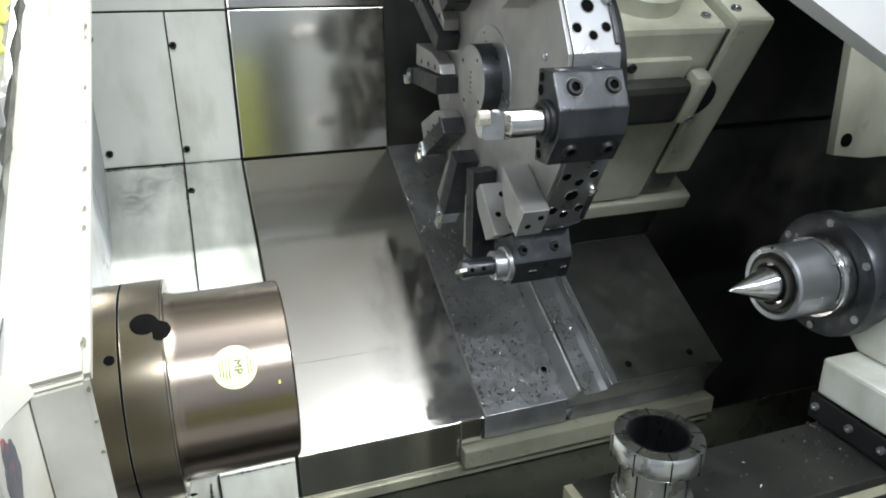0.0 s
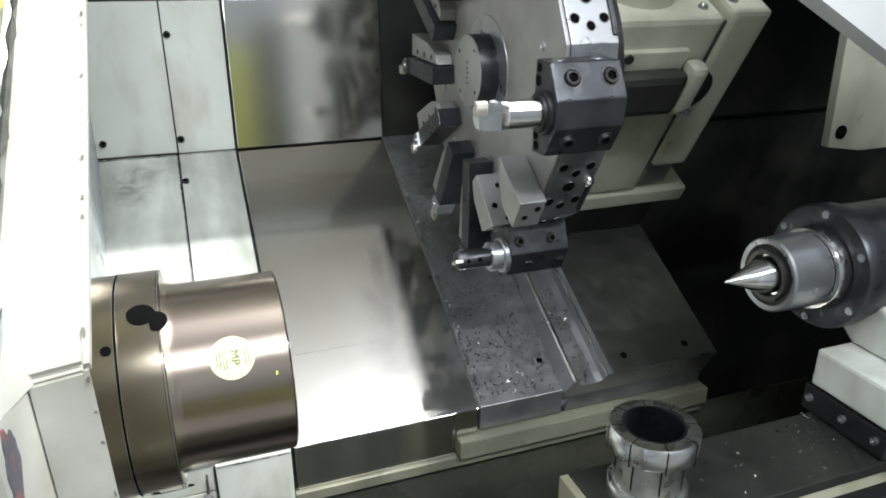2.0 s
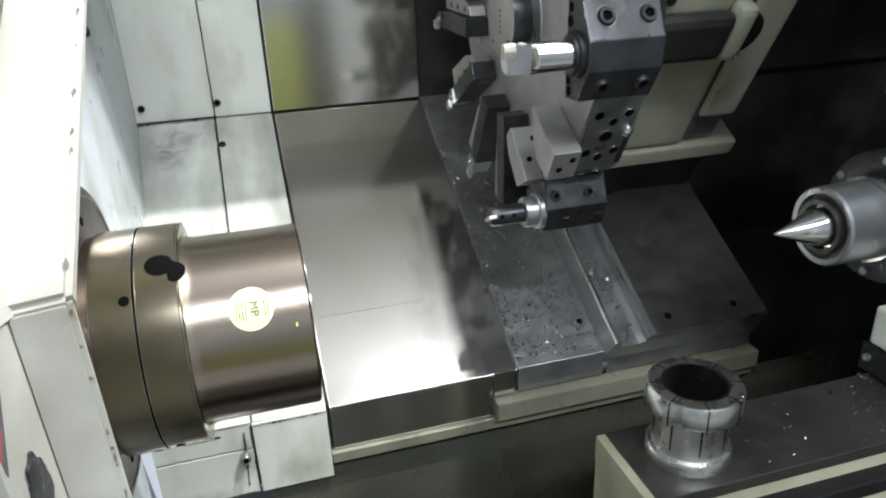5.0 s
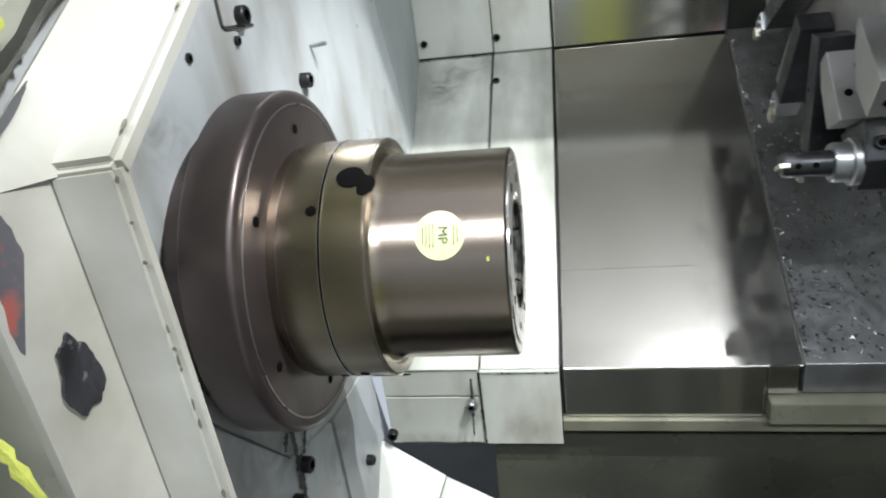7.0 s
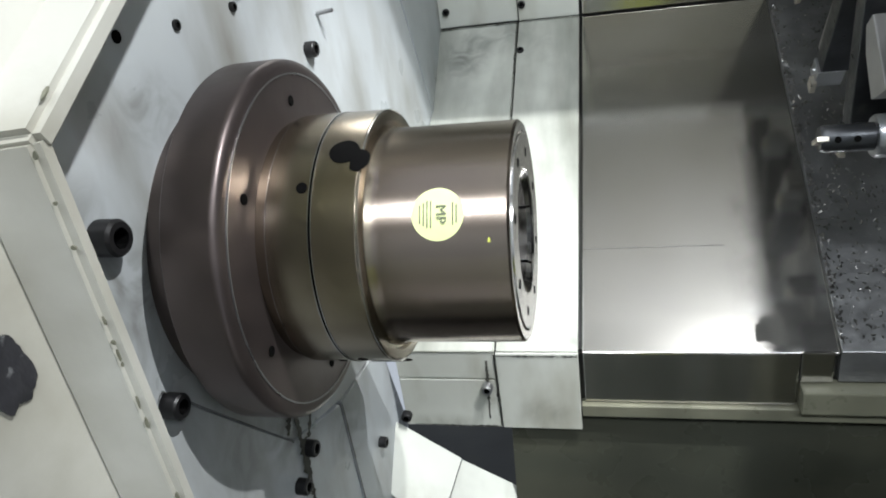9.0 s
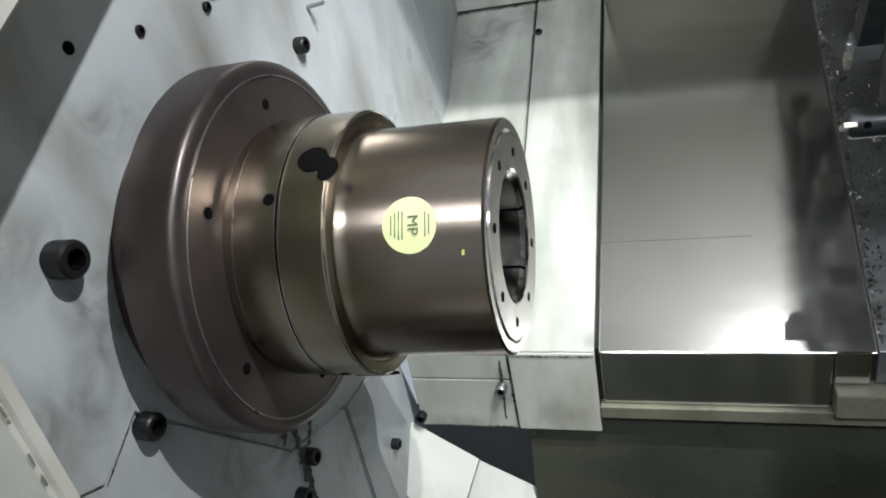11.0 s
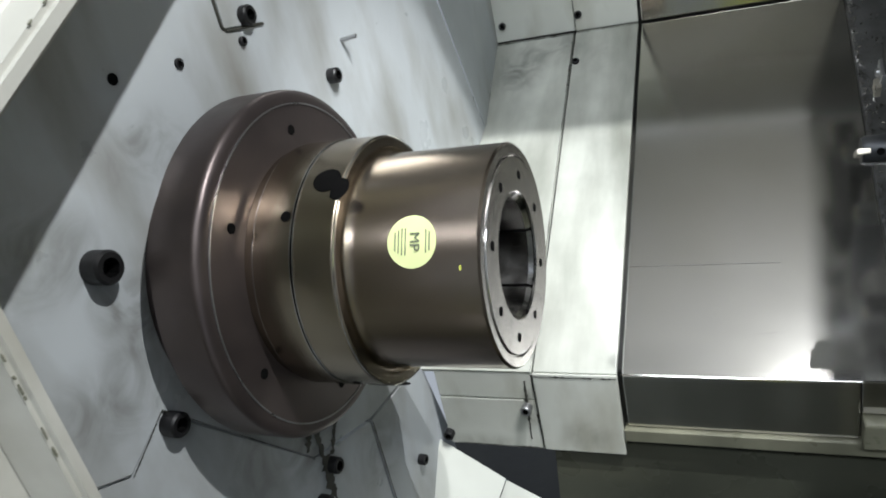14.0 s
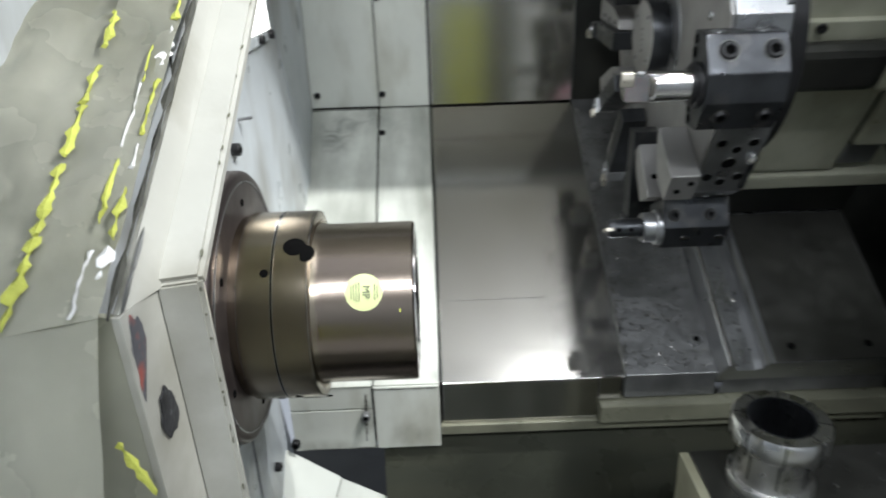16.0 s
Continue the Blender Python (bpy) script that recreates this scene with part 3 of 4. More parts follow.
def strip_along(bm, pts, w, h, seed):
    rnd = random.Random(seed)
    prev = None
    for i, p in enumerate(pts):
        ww, hh = w * rnd.choice((0.15, 0.5, 0.9, 1.2, 1.5)) * rnd.uniform(0.6, 1.2), h * rnd.uniform(0.5, 1.2)
        ring = [bm.verts.new(p + Vector((dx * ww, dy * ww, dz * hh))) for dx, dy, dz in ((-0.7, -0.7, 0), (0.1, -0.2, 1), (0.7, 0.5, 0.3), (0.1, 0, -0.8))]
        if prev:
            for k in range(4):
                bm.faces.new((prev[k], prev[(k + 1) % 4], ring[(k + 1) % 4], ring[k]))
        else:
            bm.faces.new(ring[::-1])
        prev = ring
    bm.faces.new(prev)


def torn(off, sd, lo, hi, w):
    rr = random.Random(sd)
    s = lo
    while s < hi:
        ln = rr.uniform(0.012, 0.05)
        bm = bmesh.new()
        n_s = max(4, int(ln / 0.004))
        strip_along(bm, [G0 + off + SL * (s + ln * i / n_s) + Vector((noise.noise(Vector((s * 60 + i * 0.6, sd, 0))) * 0.0022, 0, 0)) for i in range(n_s + 1)], w * rr.uniform(0.5, 1.3), 0.0016, sd + int(s * 1000))
        part("foam_seal", bm, FOAM if rr.random() < 0.75 else LAMPW, guard, "torn piece of yellow foam seal", True)
        s += ln + rr.uniform(0.001, 0.018)


torn(Vector((-0.002, -0.003, 0.003)), 1, 0.02, 0.40, 0.0030)
torn(Vector((-0.034, -0.015, 0.004)), 2, 0.0, 0.40, 0.0028)
torn(Vector((-0.009, -0.006, 0.004)), 5, 0.0, 0.16, 0.0012)
for off, z0, n_f, sd in ((Vector((-0.034, -0.017, 0)), -0.03, 12, 8), (Vector((-0.020, -0.013, 0)), -0.018, 10, 9), (Vector((-0.004, -0.004, 0)), -0.068, 9, 10)):
    bm = bmesh.new()
    strip_along(bm, [G0 + off + Vector((0.0016 * i if sd == 10 else 0.0004 * i, -0.0003 * i, z0 - 0.0035 * i)) for i in range(n_f)], 0.0024, 0.003, sd)
    part("foam_seal", bm, FOAM, guard, "torn yellow foam sealing strip", True)
bm = bmesh.new()
strip_along(bm, [G0 + Vector((0.003, 0.002, -0.002)) + SL * (0.0095 * i) for i in range(42)], 0.0022, 0.0018, 21)
part("peeled_edge", bm, GRIME, guard, "dark peeled adhesive edge", True)


# ---- chuck and headstock ----
def axis_pose(x=0.0):
    return Matrix.Translation((x, AXY, AXZ))


NX, NR = -0.017, 0.0738         # nose front and radius
FX, FR = -0.104, 0.0868         # flange front and radius

cover_disc = thing("spindle_cover", "bronze-grey round spindle cover on the headstock wall", "machine cover")
bm = bmesh.new()
lathe(bm, [(-0.240, 0.1080), (-0.2085, 0.1080), (-0.2080, 0.1245), (-0.2068, 0.1258), (-0.1770, 0.1262), (-0.1745, 0.1256), (-0.1728, 0.1240), (-0.1716, 0.1213), (-0.1712, 0.1180), (-0.1710, 0.0)], 128, axis_pose())
part("disc", bm, DISC, cover_disc, smooth=True)
bm = bmesh.new()
lathe(bm, [(-0.1711, 0.1165), (-0.1704, 0.1165), (-0.1704, 0.1155), (-0.1711, 0.1155)], 96, axis_pose())
part("scribed_ring", bm, GREYST, cover_disc, "thin turned ring")
for a in (20, 80, 140, 200, 260, 320):
    bm = bmesh.new()
    lathe(bm, [(-0.1706, 0.0), (-0.1704, 0.0), (-0.1704, 0.0035), (-0.1713, 0.0035)], 14, axis_pose() @ pose(0, 0.098 * math.cos(radians(a)), 0.098 * math.sin(radians(a))))
    part("tapped_hole", bm, HOLE, cover_disc)

chuck = thing("collet_chuck", "browned steel collet chuck with keyed flange and round sticker", "chuck")
bm = bmesh.new()
lathe(bm, [(-0.173, 0.070), (-0.171, 0.0838), (-0.1625, 0.0850), (-0.1622, 0.0868), (-0.1352, 0.0868), (-0.1344, 0.0858), (-0.1340, 0.0850)], 128, axis_pose())
part("back_plate", bm, FLANGE, chuck, "straw-tinted steel back plate", True)
bm = bmesh.new()
lathe(bm, [(-0.1340, 0.0850), (-0.1336, 0.0858), (-0.1328, 0.0868), (FX - 0.002, 0.0868), (FX, 0.0850), (FX + 0.0004, 0.0790), (FX - 0.002, 0.0775),
           (FX - 0.002, 0.0762), (FX + 0.004, 0.0748)], 128, axis_pose())
part("flange", bm, FLANGE, chuck, "straw-tinted steel flange", True)
bm = bmesh.new()
lathe(bm, [(FX + 0.004, 0.0748), (FX + 0.008, NR), (NX - 0.0015, NR), (NX, NR - 0.0015)], 128, axis_pose())
part("nose", bm, CHUCK, chuck, "browned steel cylindrical nose", True)
bm = bmesh.new()
lathe(bm, [(NX, NR - 0.0015), (NX, 0.0668), (NX - 0.0025, 0.0664), (NX - 0.0025, 0.0650), (NX + 0.0008, 0.0645), (NX + 0.0008, 0.0425), (NX - 0.0005, 0.0412)], 128, axis_pose())
part("face_ring", bm, BRIGHT, chuck, "bright ground face ring", True)
for x, r in ((-0.1630, 0.0862), (-0.1331, 0.0867), (FX - 0.0008, 0.0863), (-0.1352, 0.0866)):
    bm = bmesh.new()
    lathe(bm, [(x - 0.0005, r), (x - 0.0002, r + 0.0005), (x + 0.0003, r + 0.0005), (x + 0.0005, r)], 96, axis_pose())
    part("worn_edge", bm, BRIGHT, chuck, "bright worn edge", True)
bm = bmesh.new()
lathe(bm, [(-0.1348, 0.0862), (-0.1346, 0.0869), (-0.1338, 0.0869), (-0.1336, 0.0862)], 96, axis_pose())
part("groove", bm, HOLE, chuck, "parting groove, its shade painted black")
# collet jaws inside the bore: segments with slits
for k in range(6):
    bm = bmesh.new()
    a0, a1 = radians(60 * k + 1.6), radians(60 * k + 58.4)
    ring = []
    for x, r in ((NX - 0.001, 0.0410), (NX - 0.004, 0.0385), (-0.065, 0.0380), (-0.065, 0.0450)):
        ring.append([bm.verts.new((x, AXY + r * math.cos(a0 + (a1 - a0) * i / 12), AXZ + r * math.sin(a0 + (a1 - a0) * i / 12))) for i in range(13)])
    for p, q in zip(ring, ring[1:]):
        for i in range(12):
            bm.faces.new((p[i], p[i + 1], q[i + 1], q[i]))
    part("jaw_segment", bm, BRIGHT, chuck, "bright collet segment", True)
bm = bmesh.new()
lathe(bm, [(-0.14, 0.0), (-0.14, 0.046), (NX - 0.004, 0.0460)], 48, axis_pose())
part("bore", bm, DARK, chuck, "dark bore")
for k in range(8):
    a = radians(45 * k + 12)
    bm = bmesh.new()
    lathe(bm, [(0.0009, 0.0), (0.0011, 0.0), (0.0011, 0.0030), (0.0004, 0.0030)], 14, axis_pose(NX) @ pose(0, 0.0535 * math.cos(a), 0.0535 * math.sin(a)))
    part("screw_hole", bm, HOLE, chuck)


def surf(x, deg, r):
    """A point on a cylinder round the spindle; 0 degrees faces the operator, 90 is up. And its normal."""
    a = radians(deg)
    n = Vector((0, -math.cos(a), math.sin(a)))
    return Vector((x, AXY, AXZ)) + n * r, n


def curved_patch(bm, x0, deg0, r, poly, lift=0.0006):
    """A polygon of (along x, along arc) in metres laid on the cylinder, as a fan."""
    def at(dx, ds):
        p, n = surf(x0 + dx, deg0 + math.degrees(ds / r), r + lift)
        return bm.verts.new(p)
    c = at(sum(p[0] for p in poly) / len(poly), sum(p[1] for p in poly) / len(poly))
    vs = [at(*p) for p in poly]
    mid = [at(p[0] * 0.5 + 0.5 * sum(q[0] for q in poly) / len(poly), p[1] * 0.5 + 0.5 * sum(q[1] for q in poly) / len(poly)) for p in poly]
    n = len(vs)
    for i in range(n):
        j = (i + 1) % n
        bm.faces.new((c, mid[i], mid[j]))
        bm.faces.new((mid[i], vs[i], vs[j], mid[j]))


# key slot between flange and nose, grease holes: flat patches, shade painted black
slot = [(-0.0085 + 0.0096 * math.cos(t), 0.0005 + 0.0090 * math.sin(t)) for t in [radians(40 + 280 * i / 16) for i in range(17)]] + \
       [(0.0020 + 0.0075 * math.cos(t), -0.0070 + 0.0080 * math.sin(t)) for t in [radians(-130 + 220 * i / 12) for i in range(13)]]
for deg in (62, 182, 302):
    bm = bmesh.new()
    curved_patch(bm, FX - 0.004, deg, FR, slot, 0.0005)
    part("key_slot", bm, HOLE, chuck, "flat key slot, its shade painted black")
for x, deg in ((-0.140, 46), (-0.140, 166), (-0.140, 286), (-0.125, -45), (-0.125, 195), (-0.142, -50)):
    bm = bmesh.new()
    curved_patch(bm, x, deg, FR, [(0.0036 * math.cos(6.2832 * i / 16), 0.0036 * math.sin(6.2832 * i / 16)) for i in range(16)], 0.0004)
    part("grease_hole", bm, HOLE, chuck)
# bright worn notch at the lower flange edge
for deg in (-62,):
    bm = bmesh.new()
    curved_patch(bm, FX - 0.006, deg, FR, [(-0.006, -0.006), (0.0065, -0.008), (0.0065, 0.010), (0.002, 0.012), (-0.004, 0.004)], 0.0005)
    part("worn_notch", bm, BRIGHT, chuck, "bright worn notch")
# sticker
SX, SD = -0.059, 34.5
bm = bmesh.new()
curved_patch(bm, SX, SD, NR, [(0.0158 * math.cos(6.2832 * i / 40), 0.0158 * math.sin(6.2832 * i / 40)) for i in range(40)], 0.0005)
sticker = part("sticker", bm, LABELM, chuck, "round lime sticker with small print", True)
bm = bmesh.new()
for i in range(6):
    w = 0.0085 - abs(i - 2.5) * 0.0012
    curved_patch(bm, SX - 0.0106 + 0.0022 * i + (0.011 if i > 3 else 0), SD, NR, [(-0.0004, -w), (0.0004, -w), (0.0004, w), (-0.0004, w)], 0.0008)
part("print_bars", bm, INK, sticker, "small unreadable print")
cu = bpy.data.curves.new("letters", "FONT")
cu.body, cu.size, cu.align_x, cu.align_y, cu.extrude = "MP", 0.0088, "CENTER", "CENTER", 0.0001
letters = new("letters", cu)
p, n = surf(SX + 0.0020, SD, NR + 0.0009)
tx = -n.cross(Vector((1, 0, 0)))
m3 = Matrix((tx, Vector((1, 0, 0)), n)).transposed()
letters.matrix_world = Matrix.Translation(p) @ m3.to_4x4()
letters.data.materials.append(INK)
letters.parent = sticker
bm = bmesh.new()
curved_patch(bm, -0.029, 22, NR, [(-0.0007, -0.0016), (0.0008, -0.0012), (0.0009, 0.0009), (0.0002, 0.0017), (-0.0006, 0.0010)], 0.0004)
part("paint_dot", bm, FOAM, chuck, "yellow paint dot")


# ---- screws of the walls and panels ----
nw = (1, -WT, 0)
for y, z, r, h, lab in ((-0.024, 0.3327, 0.0070, 0.009, "black socket screw in the headstock wall"), (-0.1948, 0.3854, 0.0036, 0.002, "small flush screw in the headstock wall"),
                        (-0.1258, 0.3852, 0.0036, 0.003, "small black screw in the headstock wall"), (-0.3133, 0.2946, 0.0105, 0.014, "large black socket screw, greasy"),
                        (-0.3106, 0.1775, 0.0085, 0.011, "black socket screw near the sheet joint"), (-0.119, 0.430, 0.0075, 0.009, "black socket screw holding a small plate"), (-0.117, 0.402, 0.0075, 0.009, "black socket screw holding a small plate"),
                        (-0.1828, 0.0273, 0.0075, 0.009, "black socket screw, oily"), (-0.2086, 0.0085, 0.0072, 0.009, "black socket screw, oily"),
                        (-0.05, -0.085, 0.006, 0.007, "black socket screw low on the wall")):
    socket_screw(on_wall(y, z), nw, r, h, lab)
t = thing("threaded_hole", "small open threaded hole in the wall", "hole")
bm = bmesh.new()
lathe(bm, [(0.0002, 0), (0.0006, 0), (0.0006, 0.0038), (-0.001, 0.0038)], 18, to(on_wall(-0.2506, 0.3895), nw))
part("bore", bm, HOLE, t)
t = thing("steel_pin", "thin steel pin standing out of the wall", "pin")
bm = bmesh.new()
lathe(bm, [(-0.002, 0), (-0.002, 0.002), (0.016, 0.002), (0.017, 0.0), ], 12, to(on_wall(0.008, 0.3575), (1, 0.05, 0.1)))
part("shank", bm, GREYST, t, smooth=True)
t = thing("clip_plate", "thin pale plate screwed to the headstock wall", "plate")
bm = bmesh.new()
sheet(bm, [on_wall(-0.142, 0.398, 0.002), on_wall(-0.097, 0.394, 0.002), on_wall(-0.097, 0.49, 0.002), on_wall(-0.142, 0.49, 0.002)], nw, 0.0022)
part("plate", bm, WALLW, t)
bm = bmesh.new()
pts = [on_wall(-0.1432, 0.49, 0.0008), on_wall(-0.1432, 0.399, 0.0008), on_wall(-0.139, 0.3955, 0.0008), on_wall(-0.096, 0.3925, 0.0008)]
for p0, p1 in zip(pts, pts[1:]):
    lathe(bm, [(0, 0), (0, 0.0011), ((p1 - p0).length, 0.0011), ((p1 - p0).length, 0)], 8, to(p0, p1 - p0))
part("oily_edge", bm, GRIME, t, "black oily plate edge")
lamp = thing("wall_lamp", "lit wall lamp in a screwed pale frame", "lamp")
bm = bmesh.new()
sheet(bm, [on_wall(-0.063, 0.421, 0.008), on_wall(0.17, 0.421, 0.008), on_wall(0.14, 0.56, 0.008), on_wall(-0.063, 0.56, 0.008)], nw, 0.0078)
bmesh.ops.bevel(bm, geom=bm.edges[:], offset=0.002, segments=1, affect="EDGES")
part("frame", bm, WALLW, lamp)
bm = bmesh.new()
sheet(bm, [on_wall(-0.030, 0.438, 0.0105), on_wall(0.145, 0.436, 0.0105), on_wall(0.125, 0.545, 0.0105), on_wall(-0.030, 0.545, 0.0105)], nw, 0.002)
part("glass", bm, GLOW, lamp, "glowing white lamp glass")
for y, z in ((-0.050, 0.428), (-0.028, 0.4285), (0.011, 0.4285), (0.106, 0.4285), (0.150, 0.4285)):
    socket_screw(on_wall(y, z, 0.008), nw, 0.0055, 0.006, parent=lamp)
for x, z in ((-0.081, 0.283), (-0.081, 0.440), (-0.193, 0.283), (-0.193, 0.452)):
    socket_screw((x, 0.4495 if x > -0.0865 else 0.4545, z), (0, -1, 0), 0.0052, 0.004, "small dark button screw in the cream panel")
for x, u, h in ((-0.0815, 0.456, 0.0016), (-0.204, 0.33, 0.001)):
    socket_screw(slant(x, u, h), NL, 0.0050, 0.0035, "small dark button screw in the slanted panel")
socket_screw((-0.100, -0.0005, -0.046), (0, -1, 0), 0.0060, 0.009, "steel socket screw in the front sheet", GREYST)
socket_screw((-0.198, -0.0005, -0.088), (0, -1, 0), 0.0060, 0.008, "oily socket screw in the front sheet")

# ---- carriage saddle ----
saddle = thing("carriage_saddle", "dark oily cast carriage saddle sprinkled with chips", "machine carriage")
bm = bmesh.new()
box(bm, (0.2455, 0.0, -0.02), (0.366, 0.53, 0.0), M30, 0.0012)
part("left_table", bm, SADDLE, saddle)
bm = bmesh.new()
box(bm, (0.2455, 0.002, -0.036), (0.366, 0.02, -0.003), None, 0.001)
part("front_edge", bm, SADDLE, saddle)
bm = bmesh.new()
prism(bm, [(0.0, 0.366), (-0.022, 0.366), (-0.022, 0.60), (0.030, 0.60), (0.030, 0.421), (0.016, 0.4195), (0.012, 0.411), (0.012, 0.386), (0.030, 0.3765), (0.026, 0.372), (0.0, 0.3662)][::-1],
      -0.004, 0.53, None, axis=1)
for v in bm.verts:                      # axis 1: (v, w, u) is (x, u along slope, h)
    v.co = slant(v.co.x, v.co.y, v.co.z)
part("dovetail_slide", bm, GREYST, saddle, "dark steel dovetail slide with bright ridges")
for x0, x1, h in ((0.3735, 0.3765, 0.0302), (0.4205, 0.4228, 0.0302)):
    bm = bmesh.new()
    box(bm, (x0, -0.0045, h - 0.004), (x1, 0.5, h + 0.0004), M30, 0.0006)
    part("ridge", bm, BRIGHT, saddle, "bright worn ridge")
bm = bmesh.new()
box(bm, (0.43, -0.0035, 0.0302), (0.598, 0.235, 0.0325), M30, 0.001)
part("way_wiper_plate", bm, PLATE, saddle, "dull steel slide plate")
for x in (0.456, 0.556):
    bm = bmesh.new()
    lathe(bm, [(0.0, 0.0), (0.0005, 0.0), (0.0005, 0.0050), (-0.001, 0.0050)], 18, to(slant(x, 0.018, 0.0325), NL))
    part("screw_hole", bm, HOLE, saddle)
bm = bmesh.new()
prism(bm, [(0.366, -0.036), (0.595, -0.036), (0.595, 0.02), (0.42, 0.02), (0.385, 0.002), (0.372, -0.036)], 0.004, 0.03, None, axis=1)
for v in bm.verts:
    v.co = Vector((v.co.z, v.co.y, v.co.x))
part("front_apron", bm, SADDLE, saddle)
socket_screw(slant(0.3465, 0.047, 0.0), NL, 0.0078, 0.008, "steel socket screw on the saddle", GREYST)

rnd = random.Random(4)
bm = bmesh.new()
for i in range(1700):
    k = rnd.random()
    x, u = rnd.uniform(0.25, 0.364), rnd.uniform(0.01, 0.5)
    if k < 0.3:
        x = 0.246 + abs(rnd.gauss(0, 0.004))
    if k > 0.75:
        u = rnd.choice((0.03, 0.09, 0.19, 0.36, 0.44)) + rnd.gauss(0, 0.012)
        x = rnd.choice((0.27, 0.30, 0.335)) + rnd.gauss(0, 0.010)
    h = 0.0
    if k > 0.93:
        x, h = rnd.uniform(0.387, 0.41), 0.012
        u = rnd.uniform(0.0, 0.16)
    s = rnd.uniform(0.0006, 0.0021)
    mm = Matrix.Translation(slant(x, u, h + s * 0.4)) @ Euler((rnd.uniform(0, 6), rnd.uniform(0, 6), rnd.uniform(0, 6))).to_matrix().to_4x4()
    box(bm, (-s, -s * 0.4, -s * 0.3), (s, s * 0.4, s * 0.3), mm)
tagged(obj("steel_chips", bm, CHIPS), "scattered bright steel chips on the saddle", "swarf", "", "stuff")

# ---- turret ----
TX, TY, TZ = 0.278, 0.083, 0.418
TA = 181.0                      # the station that faces the operator
turret = thing("tool_turret", "grey twelve-sided tool turret disc with tool holders", "tool turret", (TX, TY, TZ))


def stn(deg):
    """Turret frame for a station: x along the axis, y outwards, z sideways."""
    return Matrix.Rotation(radians(deg), 4, "X")


R12 = 0.192


def twelve(r):
    q = r / math.cos(radians(15))
    return [(q * math.cos(radians(TA + 15 + 30 * i)), q * math.sin(radians(TA + 15 + 30 * i))) for i in range(12)]


bm = bmesh.new()
prism(bm, twelve(R12), 0.004, 0.056, None, 0, 0.0015)
part("drum", bm, GREYST, turret, "grey steel twelve-sided drum")
bm = bmesh.new()
prism(bm, twelve(R12 - 0.001), -0.001, 0.0035, None, 0, 0.001)
part("face_disc", bm, FACE, turret, "dull grey steel face disc")
bm = bmesh.new()
lathe(bm, [(-0.0008, 0.064), (-0.0022, 0.0632), (-0.0022, 0.0)], 64)
part("hub_seat", bm, GREYST, turret, "turned ring round the hub", True)
bm = bmesh.new()
lathe(bm, [(-0.002, 0.0425), (-0.0235, 0.0425), (-0.0245, 0.0418)], 64)
part("hub", bm, DARK, turret, "dark hub ring", True)
bm = bmesh.new()
lathe(bm, [(-0.0244, 0.0419), (-0.0250, 0.0410), (-0.0250, 0.0)], 64)
cap = part("hub_cap", bm, FACE, turret, "pale steel hub cap", True)
for a in (40, 130, 220, 310):
    bm = bmesh.new()
    lathe(bm, [(-0.0240, 0.0046), (-0.0254, 0.0044), (-0.0254, 0.0026)], 14, pose(0, 0.0335 * math.cos(radians(a)), 0.0335 * math.sin(radians(a))))
    part("cap_screw_head", bm, GREYST, cap)
    bm = bmesh.new()
    lathe(bm, [(-0.0254, 0.0027), (-0.0249, 0.0)], 6, pose(0, 0.0335 * math.cos(radians(a)), 0.0335 * math.sin(radians(a))))
    part("cap_screw_hole", bm, HOLE, cap)
bm = bmesh.new()
for i in range(5):
    box(bm, (-0.02535, -0.003 + 0.002 * (i % 2), -0.015 + i * 0.006), (-0.0249, 0.003, -0.0125 + i * 0.006))
part("logo_bars", bm, PLATE, cap, "engraved maker mark")
bm = bmesh.new()
lathe(bm, [(0.056, 0.0), (0.056, 0.174), (0.058, 0.176), (0.066, 0.176), (0.068, 0.174), (0.068, 0.140), (0.100, 0.140), (0.100, 0.0)], 96)
part("seal_plate", bm, BLACK, turret, "black seal plate", True)
for k in range(12):
    d = TA + 30 * k
    for x, q, r in ((0.012, 0.026, 0.0048), (0.012, -0.026, 0.0048), (0.044, 0.026, 0.0048), (0.044, -0.026, 0.0048), (0.028, 0.004, 0.0066), (0.030, -0.016, 0.0046), (0.028, 0.034, 0.0046)):
        bm = bmesh.new()
        lathe(bm, [(0.0003, r), (0.0006, r), (0.0006, r * 1.16), (-0.001, r * 1.2)], 18, stn(d) @ to((x, R12, q), (0, 1, 0)))
        part("bore_rim", bm, BRIGHT, turret, "bright chamfer of a bolt hole")
        bm = bmesh.new()
        lathe(bm, [(0.0, 0.0), (0.0004, 0.0), (0.0004, r), (-0.001, r)], 16, stn(d) @ to((x, R12, q), (0, 1, 0)))
        part("bolt_hole", bm, HOLE, turret)
    bm = bmesh.new()
    lathe(bm, [(-0.0005, 0.0050), (-0.0024, 0.0048), (-0.0024, 0.0028), (-0.0010, 0.0)], 14, stn(d + 13) @ pose(0, 0.150, 0))
    part("face_screw", bm, GREYST, turret)
    # round-headed stop screw and gib on the back edge of each station
    bm = bmesh.new()
    lathe(bm, [(0.0, 0.0062), (0.004, 0.0055), (0.0062, 0.003), (0.0066, 0.0)], 16, stn(d) @ to((0.0495, R12, -0.002), (0, 1, 0)))
    part("stop_screw", bm, BRIGHT, turret, "bright round-headed screw", True)
    bm = bmesh.new()
    box(bm, (0.0505, R12 - 0.001, 0.004), (0.0555, R12 + 0.003, 0.044), stn(d), 0.0006)
    part("gib", bm, DARK, turret, "dark gib strip")


